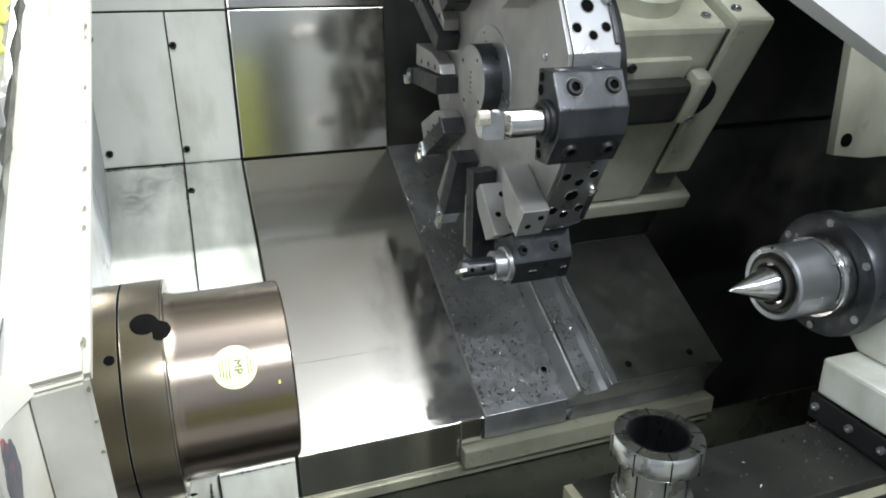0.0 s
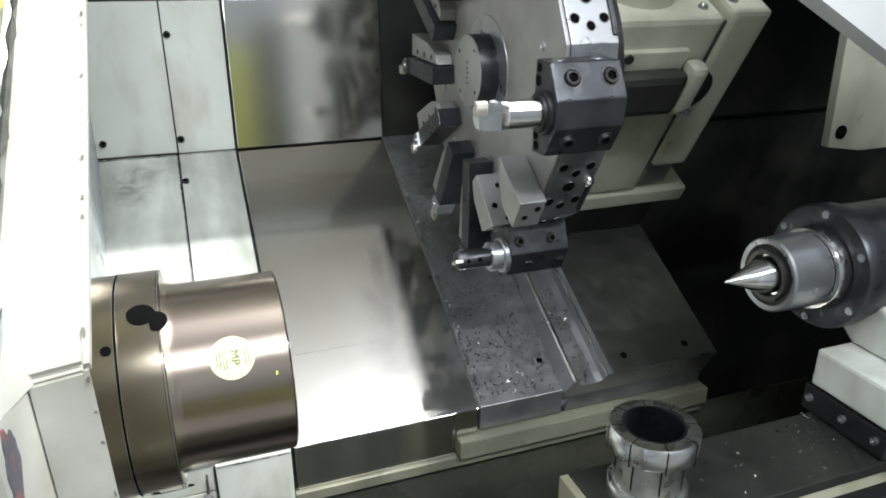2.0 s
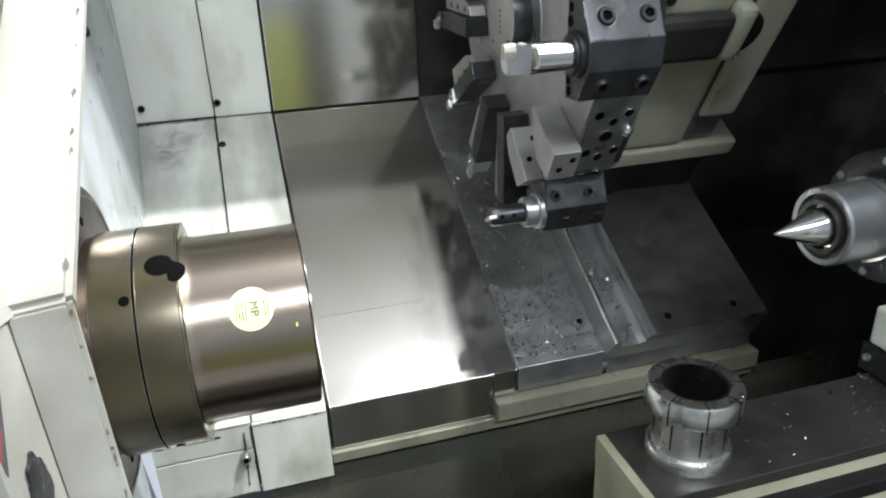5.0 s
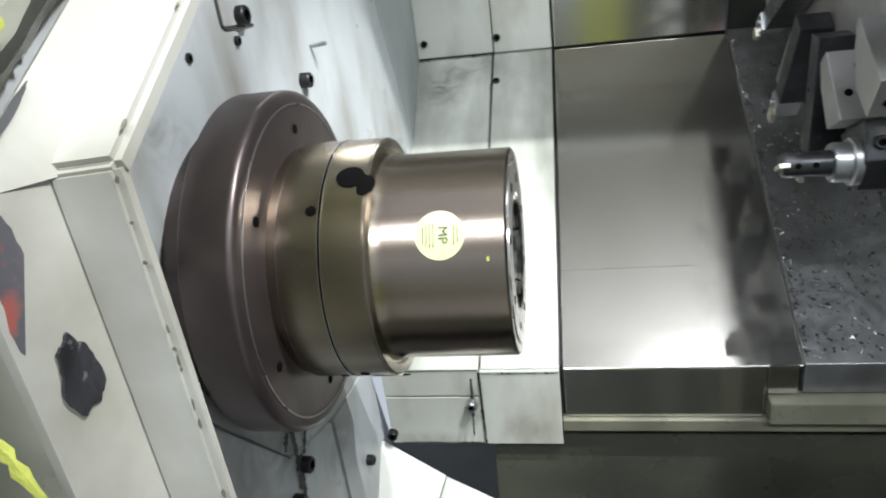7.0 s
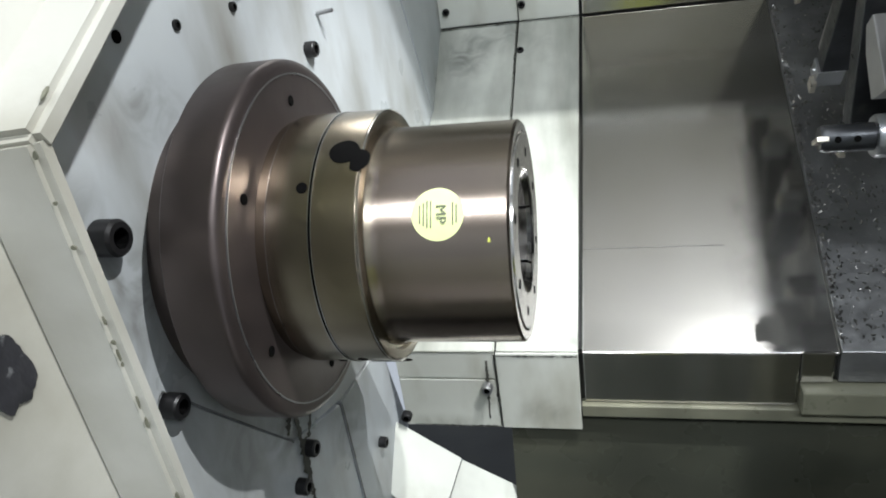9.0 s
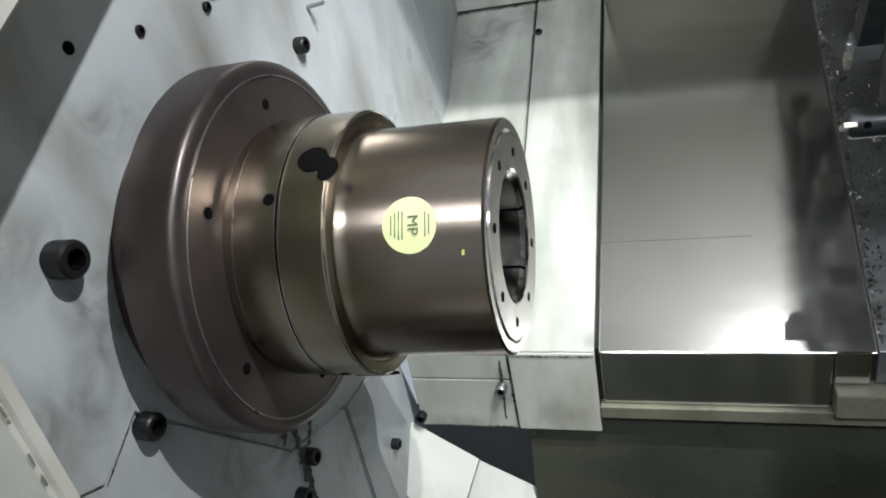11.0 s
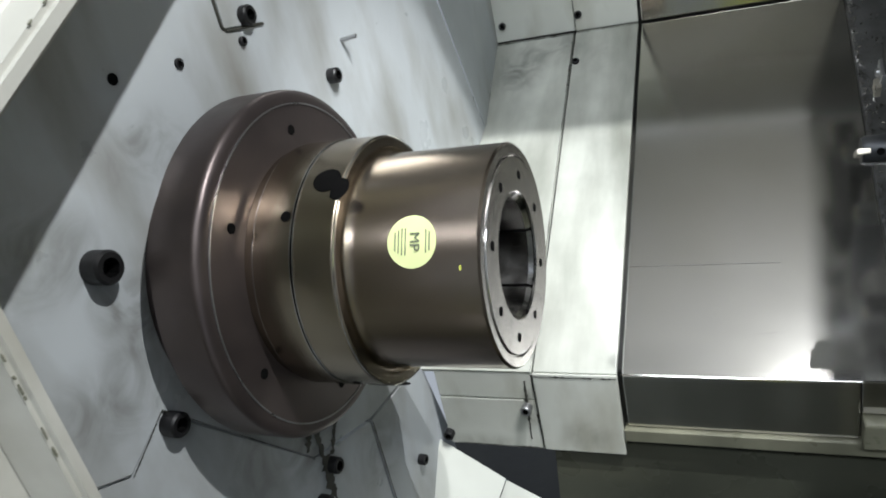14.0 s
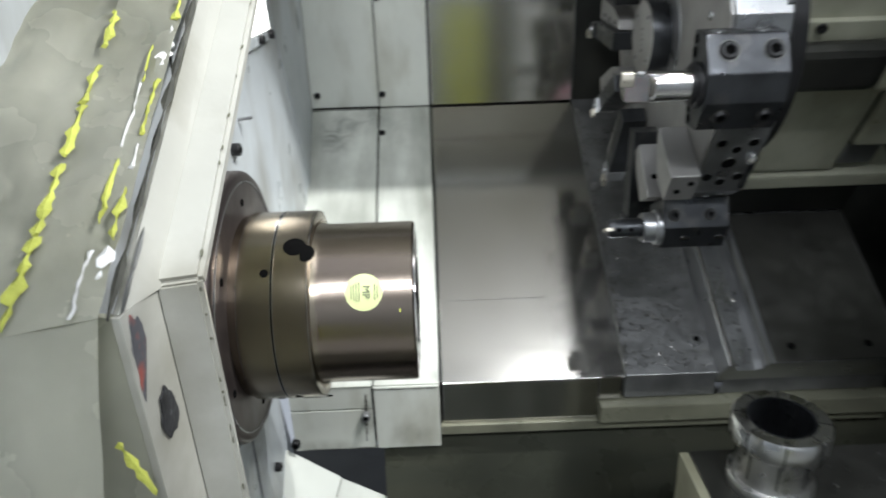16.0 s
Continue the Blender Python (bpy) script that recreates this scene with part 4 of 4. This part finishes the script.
def holder(name, deg, poly, x0, x1, mat, label):
    h = thing(name, label, "tool holder", (TX, TY, TZ))
    bm = bmesh.new()
    prism(bm, poly, x0, x1, stn(deg), 0, 0.0016)
    part("block", bm, mat, h)
    return h


def bolt(parent, mm, r, sink=0.0012):
    """A socket screw in a bright counterbore."""
    bm = bmesh.new()
    lathe(bm, [(-0.0005, r * 1.20), (sink * 0.5, r * 1.16), (sink * 0.5, r * 1.08), (-0.001, r * 0.98)], 28, mm)
    part("counterbore", bm, PLATE, parent, "worn counterbore rim", True)
    bm = bmesh.new()
    lathe(bm, [(0.0004, r * 0.98), (0.0022, r * 0.92), (0.0030, r * 0.82), (0.0030, r * 0.55)], 28, mm)
    part("screw_head", bm, BLACK, parent, "", True)
    bm = bmesh.new()
    lathe(bm, [(0.0030, r * 0.56), (0.0006, r * 0.5), (0.0006, 0.0)], 6, mm)
    part("socket", bm, HOLE, parent)


def side_pose(deg, x, a, bq, inner):
    """A pose on the flat between two corners (r, s) of a holder, at x, pointing out."""
    mid = (Vector(a) + Vector(bq)) / 2
    nn = Vector((bq[1] - a[1], -(bq[0] - a[0])))
    if nn.dot(mid - Vector(inner)) < 0:
        nn = -nn
    return stn(deg) @ to((x, mid.x, mid.y), (0, nn.x, nn.y))


# big boring bar holder, facing the operator
big = holder("boring_bar_holder", TA, [(0.193, -0.040), (0.221, -0.040), (0.239, -0.008), (0.237, 0.018), (0.219, 0.047), (0.193, 0.048)][::-1], -0.033, 0.040, DARK,
             "blackened steel boring bar holder bolted to the turret")
for x in (-0.014, 0.026):
    bolt(big, side_pose(TA, x, (0.221, -0.040), (0.236, -0.013), (0.21, 0.004)), 0.0084)
    bolt(big, side_pose(TA, x, (0.237, 0.018), (0.219, 0.047), (0.21, 0.004)), 0.0070)
for x in (-0.018, 0.022):
    bm = bmesh.new()
    lathe(bm, [(-0.0005, 0.0062), (0.0008, 0.0058), (0.0008, 0.003), (0.0002, 0.0)], 18, stn(TA) @ to((x, 0.208, -0.040), (0, 0, -1)))
    part("plug", bm, GREYST, big, "small grey plug", True)
for q, rr, w in ((-0.033, 0.0044, 0.201), (-0.021, 0.0052, 0.200), (0.030, 0.0046, 0.200), (0.040, 0.0044, 0.202)):
    bm = bmesh.new()
    lathe(bm, [(-0.0332, rr), (-0.0336, rr), (-0.0336, 0.0)], 16, stn(TA) @ pose(0, w, q))
    part("side_hole", bm, HOLE, big)
bar = thing("boring_bar", "bright steel boring bar with a coated insert", "boring bar", (TX, TY, TZ))
BM = stn(TA) @ pose(0, 0.2145, 0.006)
bm = bmesh.new()
lathe(bm, [(-0.032, 0.0208), (-0.037, 0.0208), (-0.0385, 0.0195), (-0.0385, 0.0178), (-0.041, 0.0172), (-0.041, 0.0140)], 48, BM)
part("collar", bm, BLACK, bar, "black clamping collar", True)
bm = bmesh.new()
lathe(bm, [(-0.03, 0.0138), (-0.074, 0.0138), (-0.078, 0.0135), (-0.098, 0.0128), (-0.100, 0.011), (-0.100, 0.0)], 48, None)
for v in bm.verts:                       # milled flat near the tip
    if v.co.x < -0.076 and v.co.y > 0.005:
        v.co.y = 0.005
bmesh.ops.transform(bm, matrix=BM, verts=bm.verts[:])
part("shank", bm, BRIGHT, bar, "bright round shank with a milled flat", True)
bm = bmesh.new()
prism(bm, [(-0.001, -0.0145), (0.0055, -0.0145), (0.0070, -0.008), (0.0055, -0.001), (-0.001, -0.001)], -0.1035, -0.092, BM, 0, 0.0012)
part("insert", bm, CARB, bar, "coated carbide insert")
bm = bmesh.new()
lathe(bm, [(-0.0015, 0.0042), (0.0012, 0.0038), (0.0012, 0.002), (0.0, 0.0)], 14, BM @ to((-0.086, 0.003, -0.0125), (0, 0.2, -1)))
part("clamp_screw", bm, GREYST, bar, "", True)

# small boring bar holder two stations lower
small = holder("small_bar_holder", TA + 60, [(0.193, -0.0215), (0.227, -0.018), (0.247, 0.008), (0.245, 0.030), (0.193, 0.034)][::-1], -0.018, 0.056, DARK,
               "small blackened steel bar holder on the turret")
for x in (-0.006, 0.034):
    bolt(small, side_pose(TA + 60, x, (0.198, -0.0215), (0.227, -0.0185), (0.21, 0.004)), 0.0060)
    for off in (-0.004, 0.004):
        bm = bmesh.new()
        lathe(bm, [(-0.001, 0.0026), (0.0012, 0.0024), (0.0012, 0.0)], 12, side_pose(TA + 60, x + 0.014 + off * 0.6, (0.231, -0.013), (0.243, 0.003), (0.21, 0.004)))
        part("set_screw", bm, BRIGHT, small)
sbar = thing("small_boring_bar", "dark small boring bar in a stepped sleeve", "boring bar", (TX, TY, TZ))
SM = stn(TA + 60) @ pose(-0.014, 0.2225, 0.005)
bm = bmesh.new()
lathe(bm, [(-0.003, 0.0205), (-0.009, 0.0205), (-0.010, 0.0192), (-0.010, 0.0172), (-0.022, 0.0172), (-0.024, 0.0160), (-0.024, 0.0100)], 40, SM)
part("sleeve", bm, GREYST, sbar, "grey stepped sleeve", True)
bm = bmesh.new()
lathe(bm, [(-0.022, 0.0112), (-0.060, 0.0112), (-0.063, 0.0095), (-0.063, 0.0)], 32, SM)
part("shank", bm, DARK, sbar, "dark round shank", True)
bm = bmesh.new()
box(bm, (-0.067, 0.000, -0.0115), (-0.058, 0.004, 0.006), SM, 0.0006)
part("insert", bm, CARB, sbar, "coated carbide insert")
for x in (-0.052, -0.038):
    bm = bmesh.new()
    lathe(bm, [(0.0, 0.0), (0.0004, 0.0), (0.0004, 0.0026), (-0.001, 0.0026)], 12, SM @ to((x, 0.003, -0.0112), (0, 0.3, -1)))
    part("flat_hole", bm, HOLE, sbar)


# radial turning tools clamped by wedges round the far side
def turning_tool(deg, long, head):
    t = thing("turning_tool", "black square-shank turning tool clamped to the turret face", "turning tool", (TX, TY, TZ), "turning tools on the turret")
    M = stn(deg)
    bm = bmesh.new()
    box(bm, (-0.033, 0.104, -0.033), (-0.002, 0.204 + long, -0.010), M, 0.001)
    part("shank", bm, DARK, t)
    bm = bmesh.new()
    prism(bm, [(0.203 + long, -0.034), (0.226 + long, -0.030), (0.230 + long, -0.020), (0.216 + long, -0.012), (0.203 + long, -0.012)], -0.036, -0.010, M, 0, 0.001)
    hd = part("tool_head", bm, GREYST if head else DARK, t, "tool head with a seat for the insert")
    bm = bmesh.new()
    box(bm, (-0.040, 0.216 + long, -0.036), (-0.0345, 0.229 + long, -0.024), M, 0.0006)
    part("insert", bm, CARB, hd, "coated carbide insert")
    bm = bmesh.new()
    lathe(bm, [(0.0, 0.0040), (0.0030, 0.0036), (0.0030, 0.0018), (0.0016, 0.0)], 12, M @ to((-0.036, 0.211 + long, -0.022), (-1, 0, 0)))
    part("insert_screw", bm, GREYST, hd, "", True)
    bm = bmesh.new()
    prism(bm, [(0.112, -0.0085), (0.222, -0.0085), (0.220, 0.022), (0.150, 0.016), (0.118, 0.004)], -0.024, -0.002, M, 0, 0.0012)
    part("clamp_wedge", bm, FACE, t, "grey clamping wedge")
    for y in (0.135, 0.165, 0.195):
        bm = bmesh.new()
        lathe(bm, [(0.0, 0.0034), (0.0006, 0.0034), (0.0006, 0.0)], 12, M @ to((-0.024, y, -0.001), (-1, 0, 0)))
        part("clamp_screw", bm, BLACK, t)
    return t


for k, (lg, hd) in enumerate(((0.012, 0), (0.0, 1), (-0.004, 1), (0.006, 0), (0.016, 1), (0.0, 0), (0.004, 1))):
    turning_tool(TA + 90 + 30 * k, lg, hd)


# wedge blocks of the other stations
def clamp_block(deg, poly, mat, lab, holes):
    t = thing("clamp_block", lab, "clamp block", (TX, TY, TZ), "wedge blocks on the turret")
    bm = bmesh.new()
    prism(bm, poly, -0.033, -0.002, stn(deg), 0, 0.0012)
    part("block", bm, mat, t)
    for x, y, q, d in holes:
        bm = bmesh.new()
        lathe(bm, [(-0.001, 0.0036), (0.0006, 0.0034), (0.0006, 0.0)], 12, stn(deg) @ to((x, y, q), d))
        part("screw_hole", bm, HOLE, t)


clamp_block(TA + 30, [(0.138, 0.005), (0.206, 0.007), (0.207, 0.044), (0.176, 0.044), (0.150, 0.026)], FACE, "large grey steel wedge block on the turret face",
            [(-0.010, 0.2065, 0.018, (0, 1, 0)), (-0.022, 0.2065, 0.030, (0, 1, 0))])
clamp_block(TA + 60, [(0.124, 0.009), (0.190, -0.012), (0.190, 0.022), (0.150, 0.030), (0.128, 0.026)], FACE, "slim grey steel wedge block beside the small holder",
            [(-0.010, 0.14, 0.0035, (0, -0.3, -1)), (-0.022, 0.165, -0.0045, (0, -0.3, -1)), (-0.010, 0.182, -0.010, (0, -0.3, -1))])
clamp_block(TA - 45, [(0.128, -0.020), (0.205, -0.024), (0.207, 0.020), (0.190, 0.026), (0.134, 0.010)], FACE, "pale steel wedge block high on the turret face",
            [(-0.010, 0.2065, -0.004, (0, 1, 0))])
clamp_block(TA - 75, [(0.130, -0.016), (0.200, -0.020), (0.200, 0.016), (0.136, 0.010)], DARK, "dark steel wedge block high on the turret face",
            [(-0.012, 0.2000, -0.004, (0, 1, 0))])

# turret housing on the slide, laid out in slope coordinates (x, u, h)
housing = thing("turret_housing", "cream cast turret housing on the cross slide", "machine housing")


def sbox(x0, x1, u0, u1, h0, h1, bev):
    bm = bmesh.new()
    box(bm, (x0, u0, h0), (x1, u1, h1), M30, bev)
    return bm


HU = 0.222                      # front plane of the housing, up the slope
part("body", sbox(0.356, 0.5355, HU, 0.50, 0.138, 0.424, 0.008), HOUSE, housing)
part("end_cover", sbox(0.5375, 0.592, HU - 0.006, 0.50, 0.190, 0.436, 0.006), HOUSE, housing, "cream end cover with a joint line")
part("end_cover_foot", sbox(0.5375, 0.584, HU + 0.004, 0.50, 0.146, 0.184, 0.004), SADDLE, housing, "dark recess under the end cover")
part("foot", sbox(0.356, 0.626, HU - 0.004, 0.50, 0.108, 0.134, 0.004), HOUSE, housing, "cream foot rail")
# slide base colour holds the shade under the housing
part("slide_base", sbox(0.37, 0.60, HU + 0.014, 0.50, 0.033, 0.107, 0.003), SHADED, housing, "oily slide base, painted near black as shaded")
part("pad", sbox(0.358, 0.500, HU - 0.007, HU + 0.001, 0.290, 0.386, 0.002), HOUSE, housing, "mounting pad round the drive boss")
bm = bmesh.new()
box(bm, (0.366, HU - 0.030, 0.306), (0.500, HU - 0.008, 0.366), M30, 0.010)
part("drive_boss", bm, PLATE, housing, "dull worn steel drive boss")
bm = bmesh.new()
box(bm, (0.502, HU - 0.026, 0.300), (0.528, HU - 0.001, 0.372), M30, 0.009)
part("boss_bracket", bm, HOUSE, housing, "cream bracket with a screw")
bm = bmesh.new()
lathe(bm, [(0.0, 0.030), (0.016, 0.030), (0.018, 0.027), (0.018, 0.0)], 32, to(slant(0.520, HU - 0.001, 0.334), -SL))
part("boss_ring", bm, BLACK, housing, "black ring behind the bracket", True)
bm = bmesh.new()
lathe(bm, [(0.0, 0.058), (0.022, 0.058), (0.026, 0.054), (0.026, 0.042), (0.014, 0.040), (0.014, 0.0)], 48, to(slant(0.445, 0.300, 0.422), NL))
part("motor_flange", bm, HOUSE, housing, "cream motor flange", True)
bm = bmesh.new()
lathe(bm, [(0.014, 0.040), (0.040, 0.040), (0.040, 0.0)], 48, to(slant(0.445, 0.300, 0.422), NL))
part("motor_core", bm, BLACK, housing, "black motor core", True)
for k in range(6):
    bm = bmesh.new()
    lathe(bm, [(0.0255, 0.0060), (0.0290, 0.0055), (0.0290, 0.003), (0.027, 0.0)], 16, to(slant(0.445, 0.300, 0.422), NL) @ pose(0, 0.048 * math.cos(1.05 * k + 0.4), 0.048 * math.sin(1.05 * k + 0.4)))
    part("flange_screw", bm, GREYST, housing)
for x, u, h, d in ((0.515, 0.245, 0.424, NL), (0.548, 0.240, 0.436, NL), (0.418, HU - 0.007, 0.378, -SL), (0.520, HU - 0.026, 0.310, -SL), (0.446, HU, 0.298, -SL), (0.400, HU, 0.262, -SL)):
    bm = bmesh.new()
    lathe(bm, [(-0.001, 0.0064), (0.003, 0.0058), (0.003, 0.003), (0.001, 0.0)], 16, to(slant(x, u, h), d))
    part("screw", bm, GREYST if h > 0.42 or h < 0.32 else BLACK, housing)
bm = bmesh.new()
prism(bm, [(0.0, 0.0), (0.006, 0.002), (0.0, 0.004)], 0.19, 0.42, M30 @ Matrix.Translation((0.5355, HU - 0.001, 0)), 2)
part("joint_line", bm, GRIME, housing, "black oily joint beside the end cover")

# ---- tailstock ----
tail = thing("tailstock", "cream cast tailstock with dark quill and black wiper", "tailstock")
bm = bmesh.new()
lathe(bm, [(0.562, 0.0), (0.562, 0.040), (0.560, 0.052), (0.560, 0.067), (0.564, 0.069), (0.580, 0.069), (0.582, 0.064), (0.9, 0.066), (0.9, 0)], 64, axis_pose())
part("quill_housing", bm, DARK, tail, "dark steel quill housing with flange", True)
for a in (30, 90, 150, 210, 270, 330):
    bm = bmesh.new()
    lathe(bm, [(0.5598, 0.0042), (0.558, 0.0042), (0.558, 0.002), (0.5595, 0.0)], 14, axis_pose() @ pose(0, 0.060 * math.cos(radians(a)), 0.060 * math.sin(radians(a))))
    part("flange_screw", bm, GREYST, tail)
bm = bmesh.new()
prism(bm, [(-0.31, 0.143), (-0.216, 0.143), (-0.19, 0.165), (-0.14, 0.19), (-0.14, 0.24), (-0.22, 0.215), (-0.28, 0.17)], 0.600, 0.90, None, 0, 0.004)
part("body", bm, CREAM, tail)
bm = bmesh.new()
prism(bm, [(-0.335, 0.098), (-0.213, 0.098), (-0.213, 0.142), (-0.325, 0.142)], 0.556, 0.90, None, 0, 0.004)
part("base_step", bm, CREAM, tail, "cream cast base step, scuffed")
bm = bmesh.new()
box(bm, (0.566, -0.330, 0.0605), (0.90, -0.213, 0.0965), None, 0.003)
part("base", bm, CREAM, tail, "cream cast base")
bm = bmesh.new()
box(bm, (0.558, -0.312, 0.0625), (0.572, -0.205, 0.094), None, 0.002)
wip = part("wiper_plate", bm, BLACK, tail, "black way wiper plate")
for y in (-0.215, -0.26, -0.30):
    bm = bmesh.new()
    lathe(bm, [(0.0, 0.0045), (-0.004, 0.0042), (-0.004, 0.002), (-0.002, 0.0)], 14, pose(0.558, y, 0.080))
    part("wiper_screw", bm, GREYST, wip)

centre = thing("live_centre", "bright steel live centre in the tailstock quill", "live centre")
bm = bmesh.new()
lathe(bm, [(0.437, 0.0), (0.4375, 0.0006), (0.4840, 0.0185), (0.4965, 0.0200), (0.4965, 0.0225)], 48, axis_pose())
part("point", bm, BRIGHT, centre, "bright pointed cone", True)
bm = bmesh.new()
lathe(bm, [(0.4965, 0.0225), (0.490, 0.0230), (0.4895, 0.0275), (0.4975, 0.0280), (0.4985, 0.0330)], 48, axis_pose())
part("bearing_ring", bm, PLATE, centre, "dark bearing ring", True)
bm = bmesh.new()
lathe(bm, [(0.4985, 0.0330), (0.4935, 0.0335), (0.4925, 0.0385), (0.4945, 0.0405), (0.5425, 0.0405), (0.5445, 0.039), (0.5445, 0.03), (0.562, 0.03)], 64, axis_pose())
part("body", bm, GREYST, centre, "ground steel body", True)
bm = bmesh.new()
lathe(bm, [(0.5455, 0.03), (0.5455, 0.044), (0.552, 0.046), (0.5595, 0.046)], 48, axis_pose())
part("spacer_ring", bm, BRIGHT, centre, "bright spacer ring", True)

# ---- tailstock way with collet ----
way = thing("tailstock_way", "long steel-topped tailstock way with cream side", "machine way")
bm = bmesh.new()
box(bm, (0.2485, -0.313, 0.048), (1.2, -0.216, 0.060), None, 0.001)
part("top_plate", bm, PLATE, way, "dull worn steel top plate with chips")
bm = bmesh.new()
box(bm, (0.2385, -0.309, 0.032), (0.2480, -0.2165, 0.0595), None, 0.001)
part("end_plate", bm, CAST, way, "chipped cream end plate")
bm = bmesh.new()
prism(bm, [(-0.308, 0.047), (-0.217, 0.047), (-0.217, -0.40), (-0.36, -0.40), (-0.325, 0.0)], 0.2390, 1.2, None, 0, 0.002)
part("side", bm, CAST, way, "cream casting under the way")
bm = bmesh.new()
box(bm, (0.25, -0.330, 0.018), (1.2, -0.309, 0.034), None, 0.002)
part("guide_rail", bm, BLACK, way, "dark lower guide rail")

collet = thing("collet", "bright steel collet head with serrated bore standing on the way", "collet", (0.3075, -0.264, 0.060))
NS = 72
bm = bmesh.new()


def upz():
    return Matrix.Rotation(radians(-90), 4, "Y")


prof = [(0.0, 0.030), (0.0, 0.0375), (0.003, 0.0385), (0.011, 0.0385), (0.013, 0.0372), (0.014, 0.0335), (0.047, 0.0330), (0.050, 0.0345), (0.054, 0.0415), (0.056, 0.0425), (0.074, 0.0425), (0.0765, 0.0408), (0.0768, 0.0300)]
lathe(bm, prof, 96, upz())
part("body", bm, PALEST, collet, "bright turned body with flange", True)
bm = bmesh.new()
rg = []
for z in (0.0768, 0.004):
    rg.append([bm.verts.new(((0.0300 if i % 2 else 0.0272) * math.cos(6.2832 * i / (2 * NS)), (0.0300 if i % 2 else 0.0272) * math.sin(6.2832 * i / (2 * NS)), z)) for i in range(2 * NS)])
for i in range(2 * NS):
    j = (i + 1) % (2 * NS)
    bm.faces.new((rg[0][i], rg[0][j], rg[1][j], rg[1][i]))
cap_v = [bm.verts.new((0.0300 * math.cos(6.2832 * i / (2 * NS)), 0.0300 * math.sin(6.2832 * i / (2 * NS)), 0.0768)) for i in range(2 * NS)]
for i in range(2 * NS):
    j = (i + 1) % (2 * NS)
    try:
        bm.faces.new((cap_v[i], cap_v[j], rg[0][j], rg[0][i]))
    except ValueError:
        pass
# bore walls take dark steel so they read as shaded
part("serrated_bore", bm, DARK, collet, "serrated bore in dark steel for its shade")
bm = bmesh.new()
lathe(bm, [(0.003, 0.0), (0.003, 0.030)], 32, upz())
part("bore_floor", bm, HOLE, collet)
for k in range(8):
    a = 45 * k + 15
    bm = bmesh.new()
    box(bm, (0.0290, -0.0004, 0.0766), (0.0412, 0.0004, 0.0770), Matrix.Rotation(radians(a), 4, "Z"))
    box(bm, (0.0418, -0.0006, 0.052), (0.0428, 0.0006, 0.0755), Matrix.Rotation(radians(a), 4, "Z"))
    box(bm, (0.0330, -0.0007, 0.020), (0.0336, 0.0007, 0.050), Matrix.Rotation(radians(a), 4, "Z"))
    part("slit", bm, HOLE, collet)
collet.rotation_euler = (0, 0, 0.2)

rnd = random.Random(9)
bm = bmesh.new()
for i in range(90):
    x, y = rnd.uniform(0.36, 0.556), rnd.uniform(-0.305, -0.22)
    if rnd.random() < 0.5:
        x, y = 0.53 + rnd.gauss(0, 0.014), -0.262 + rnd.gauss(0, 0.014)
    if rnd.random() < 0.15:
        x, y = 0.553 + rnd.gauss(0, 0.003), -0.222 + rnd.gauss(0, 0.004)
    s = rnd.uniform(0.0007, 0.002)
    box(bm, (-s, -s * 0.4, -s * 0.3), (s, s * 0.4, s * 0.3), Matrix.Translation((x, y, 0.060 + s * 0.35)) @ Euler((rnd.uniform(0, 6), rnd.uniform(0, 6), rnd.uniform(0, 6))).to_matrix().to_4x4())
tagged(obj("loose_chips", bm, CHIPS), "scattered steel chips on the tailstock way", "swarf", "", "stuff")

# ---- far column and door edge ----
column = thing("column_casting", "cream casting with a bolt hole, hanging in the dark", "machine casting")
bm = bmesh.new()
prism(bm, [(0.866, 0.272), (0.932, 0.262), (1.12, 0.262), (1.12, 0.905), (0.843, 0.905)], 0.10, 0.114, None, 1)
for v in bm.verts:
    v.co = Vector((v.co.z, v.co.y, v.co.x))
part("body", bm, HOUSE, column)
bm = bmesh.new()
lathe(bm, [(0.0, 0.0), (0.001, 0.0), (0.001, 0.011), (-0.001, 0.011)], 20, to((0.886, 0.0995, 0.294), (0, -1, 0)))
part("bolt_hole", bm, HOLE, column)

rail = thing("door_beam", "white enamelled beam across the door opening", "beam")
bm = bmesh.new()
sheet(bm, [(0.468, -0.2, 0.5136), (0.575, -0.2, 0.459), (0.80, -0.2, 0.345), (0.80, -0.2, 0.62), (0.468, -0.2, 0.62)], (0, -1, 0), 0.03)
part("beam", bm, LAMPW, rail)
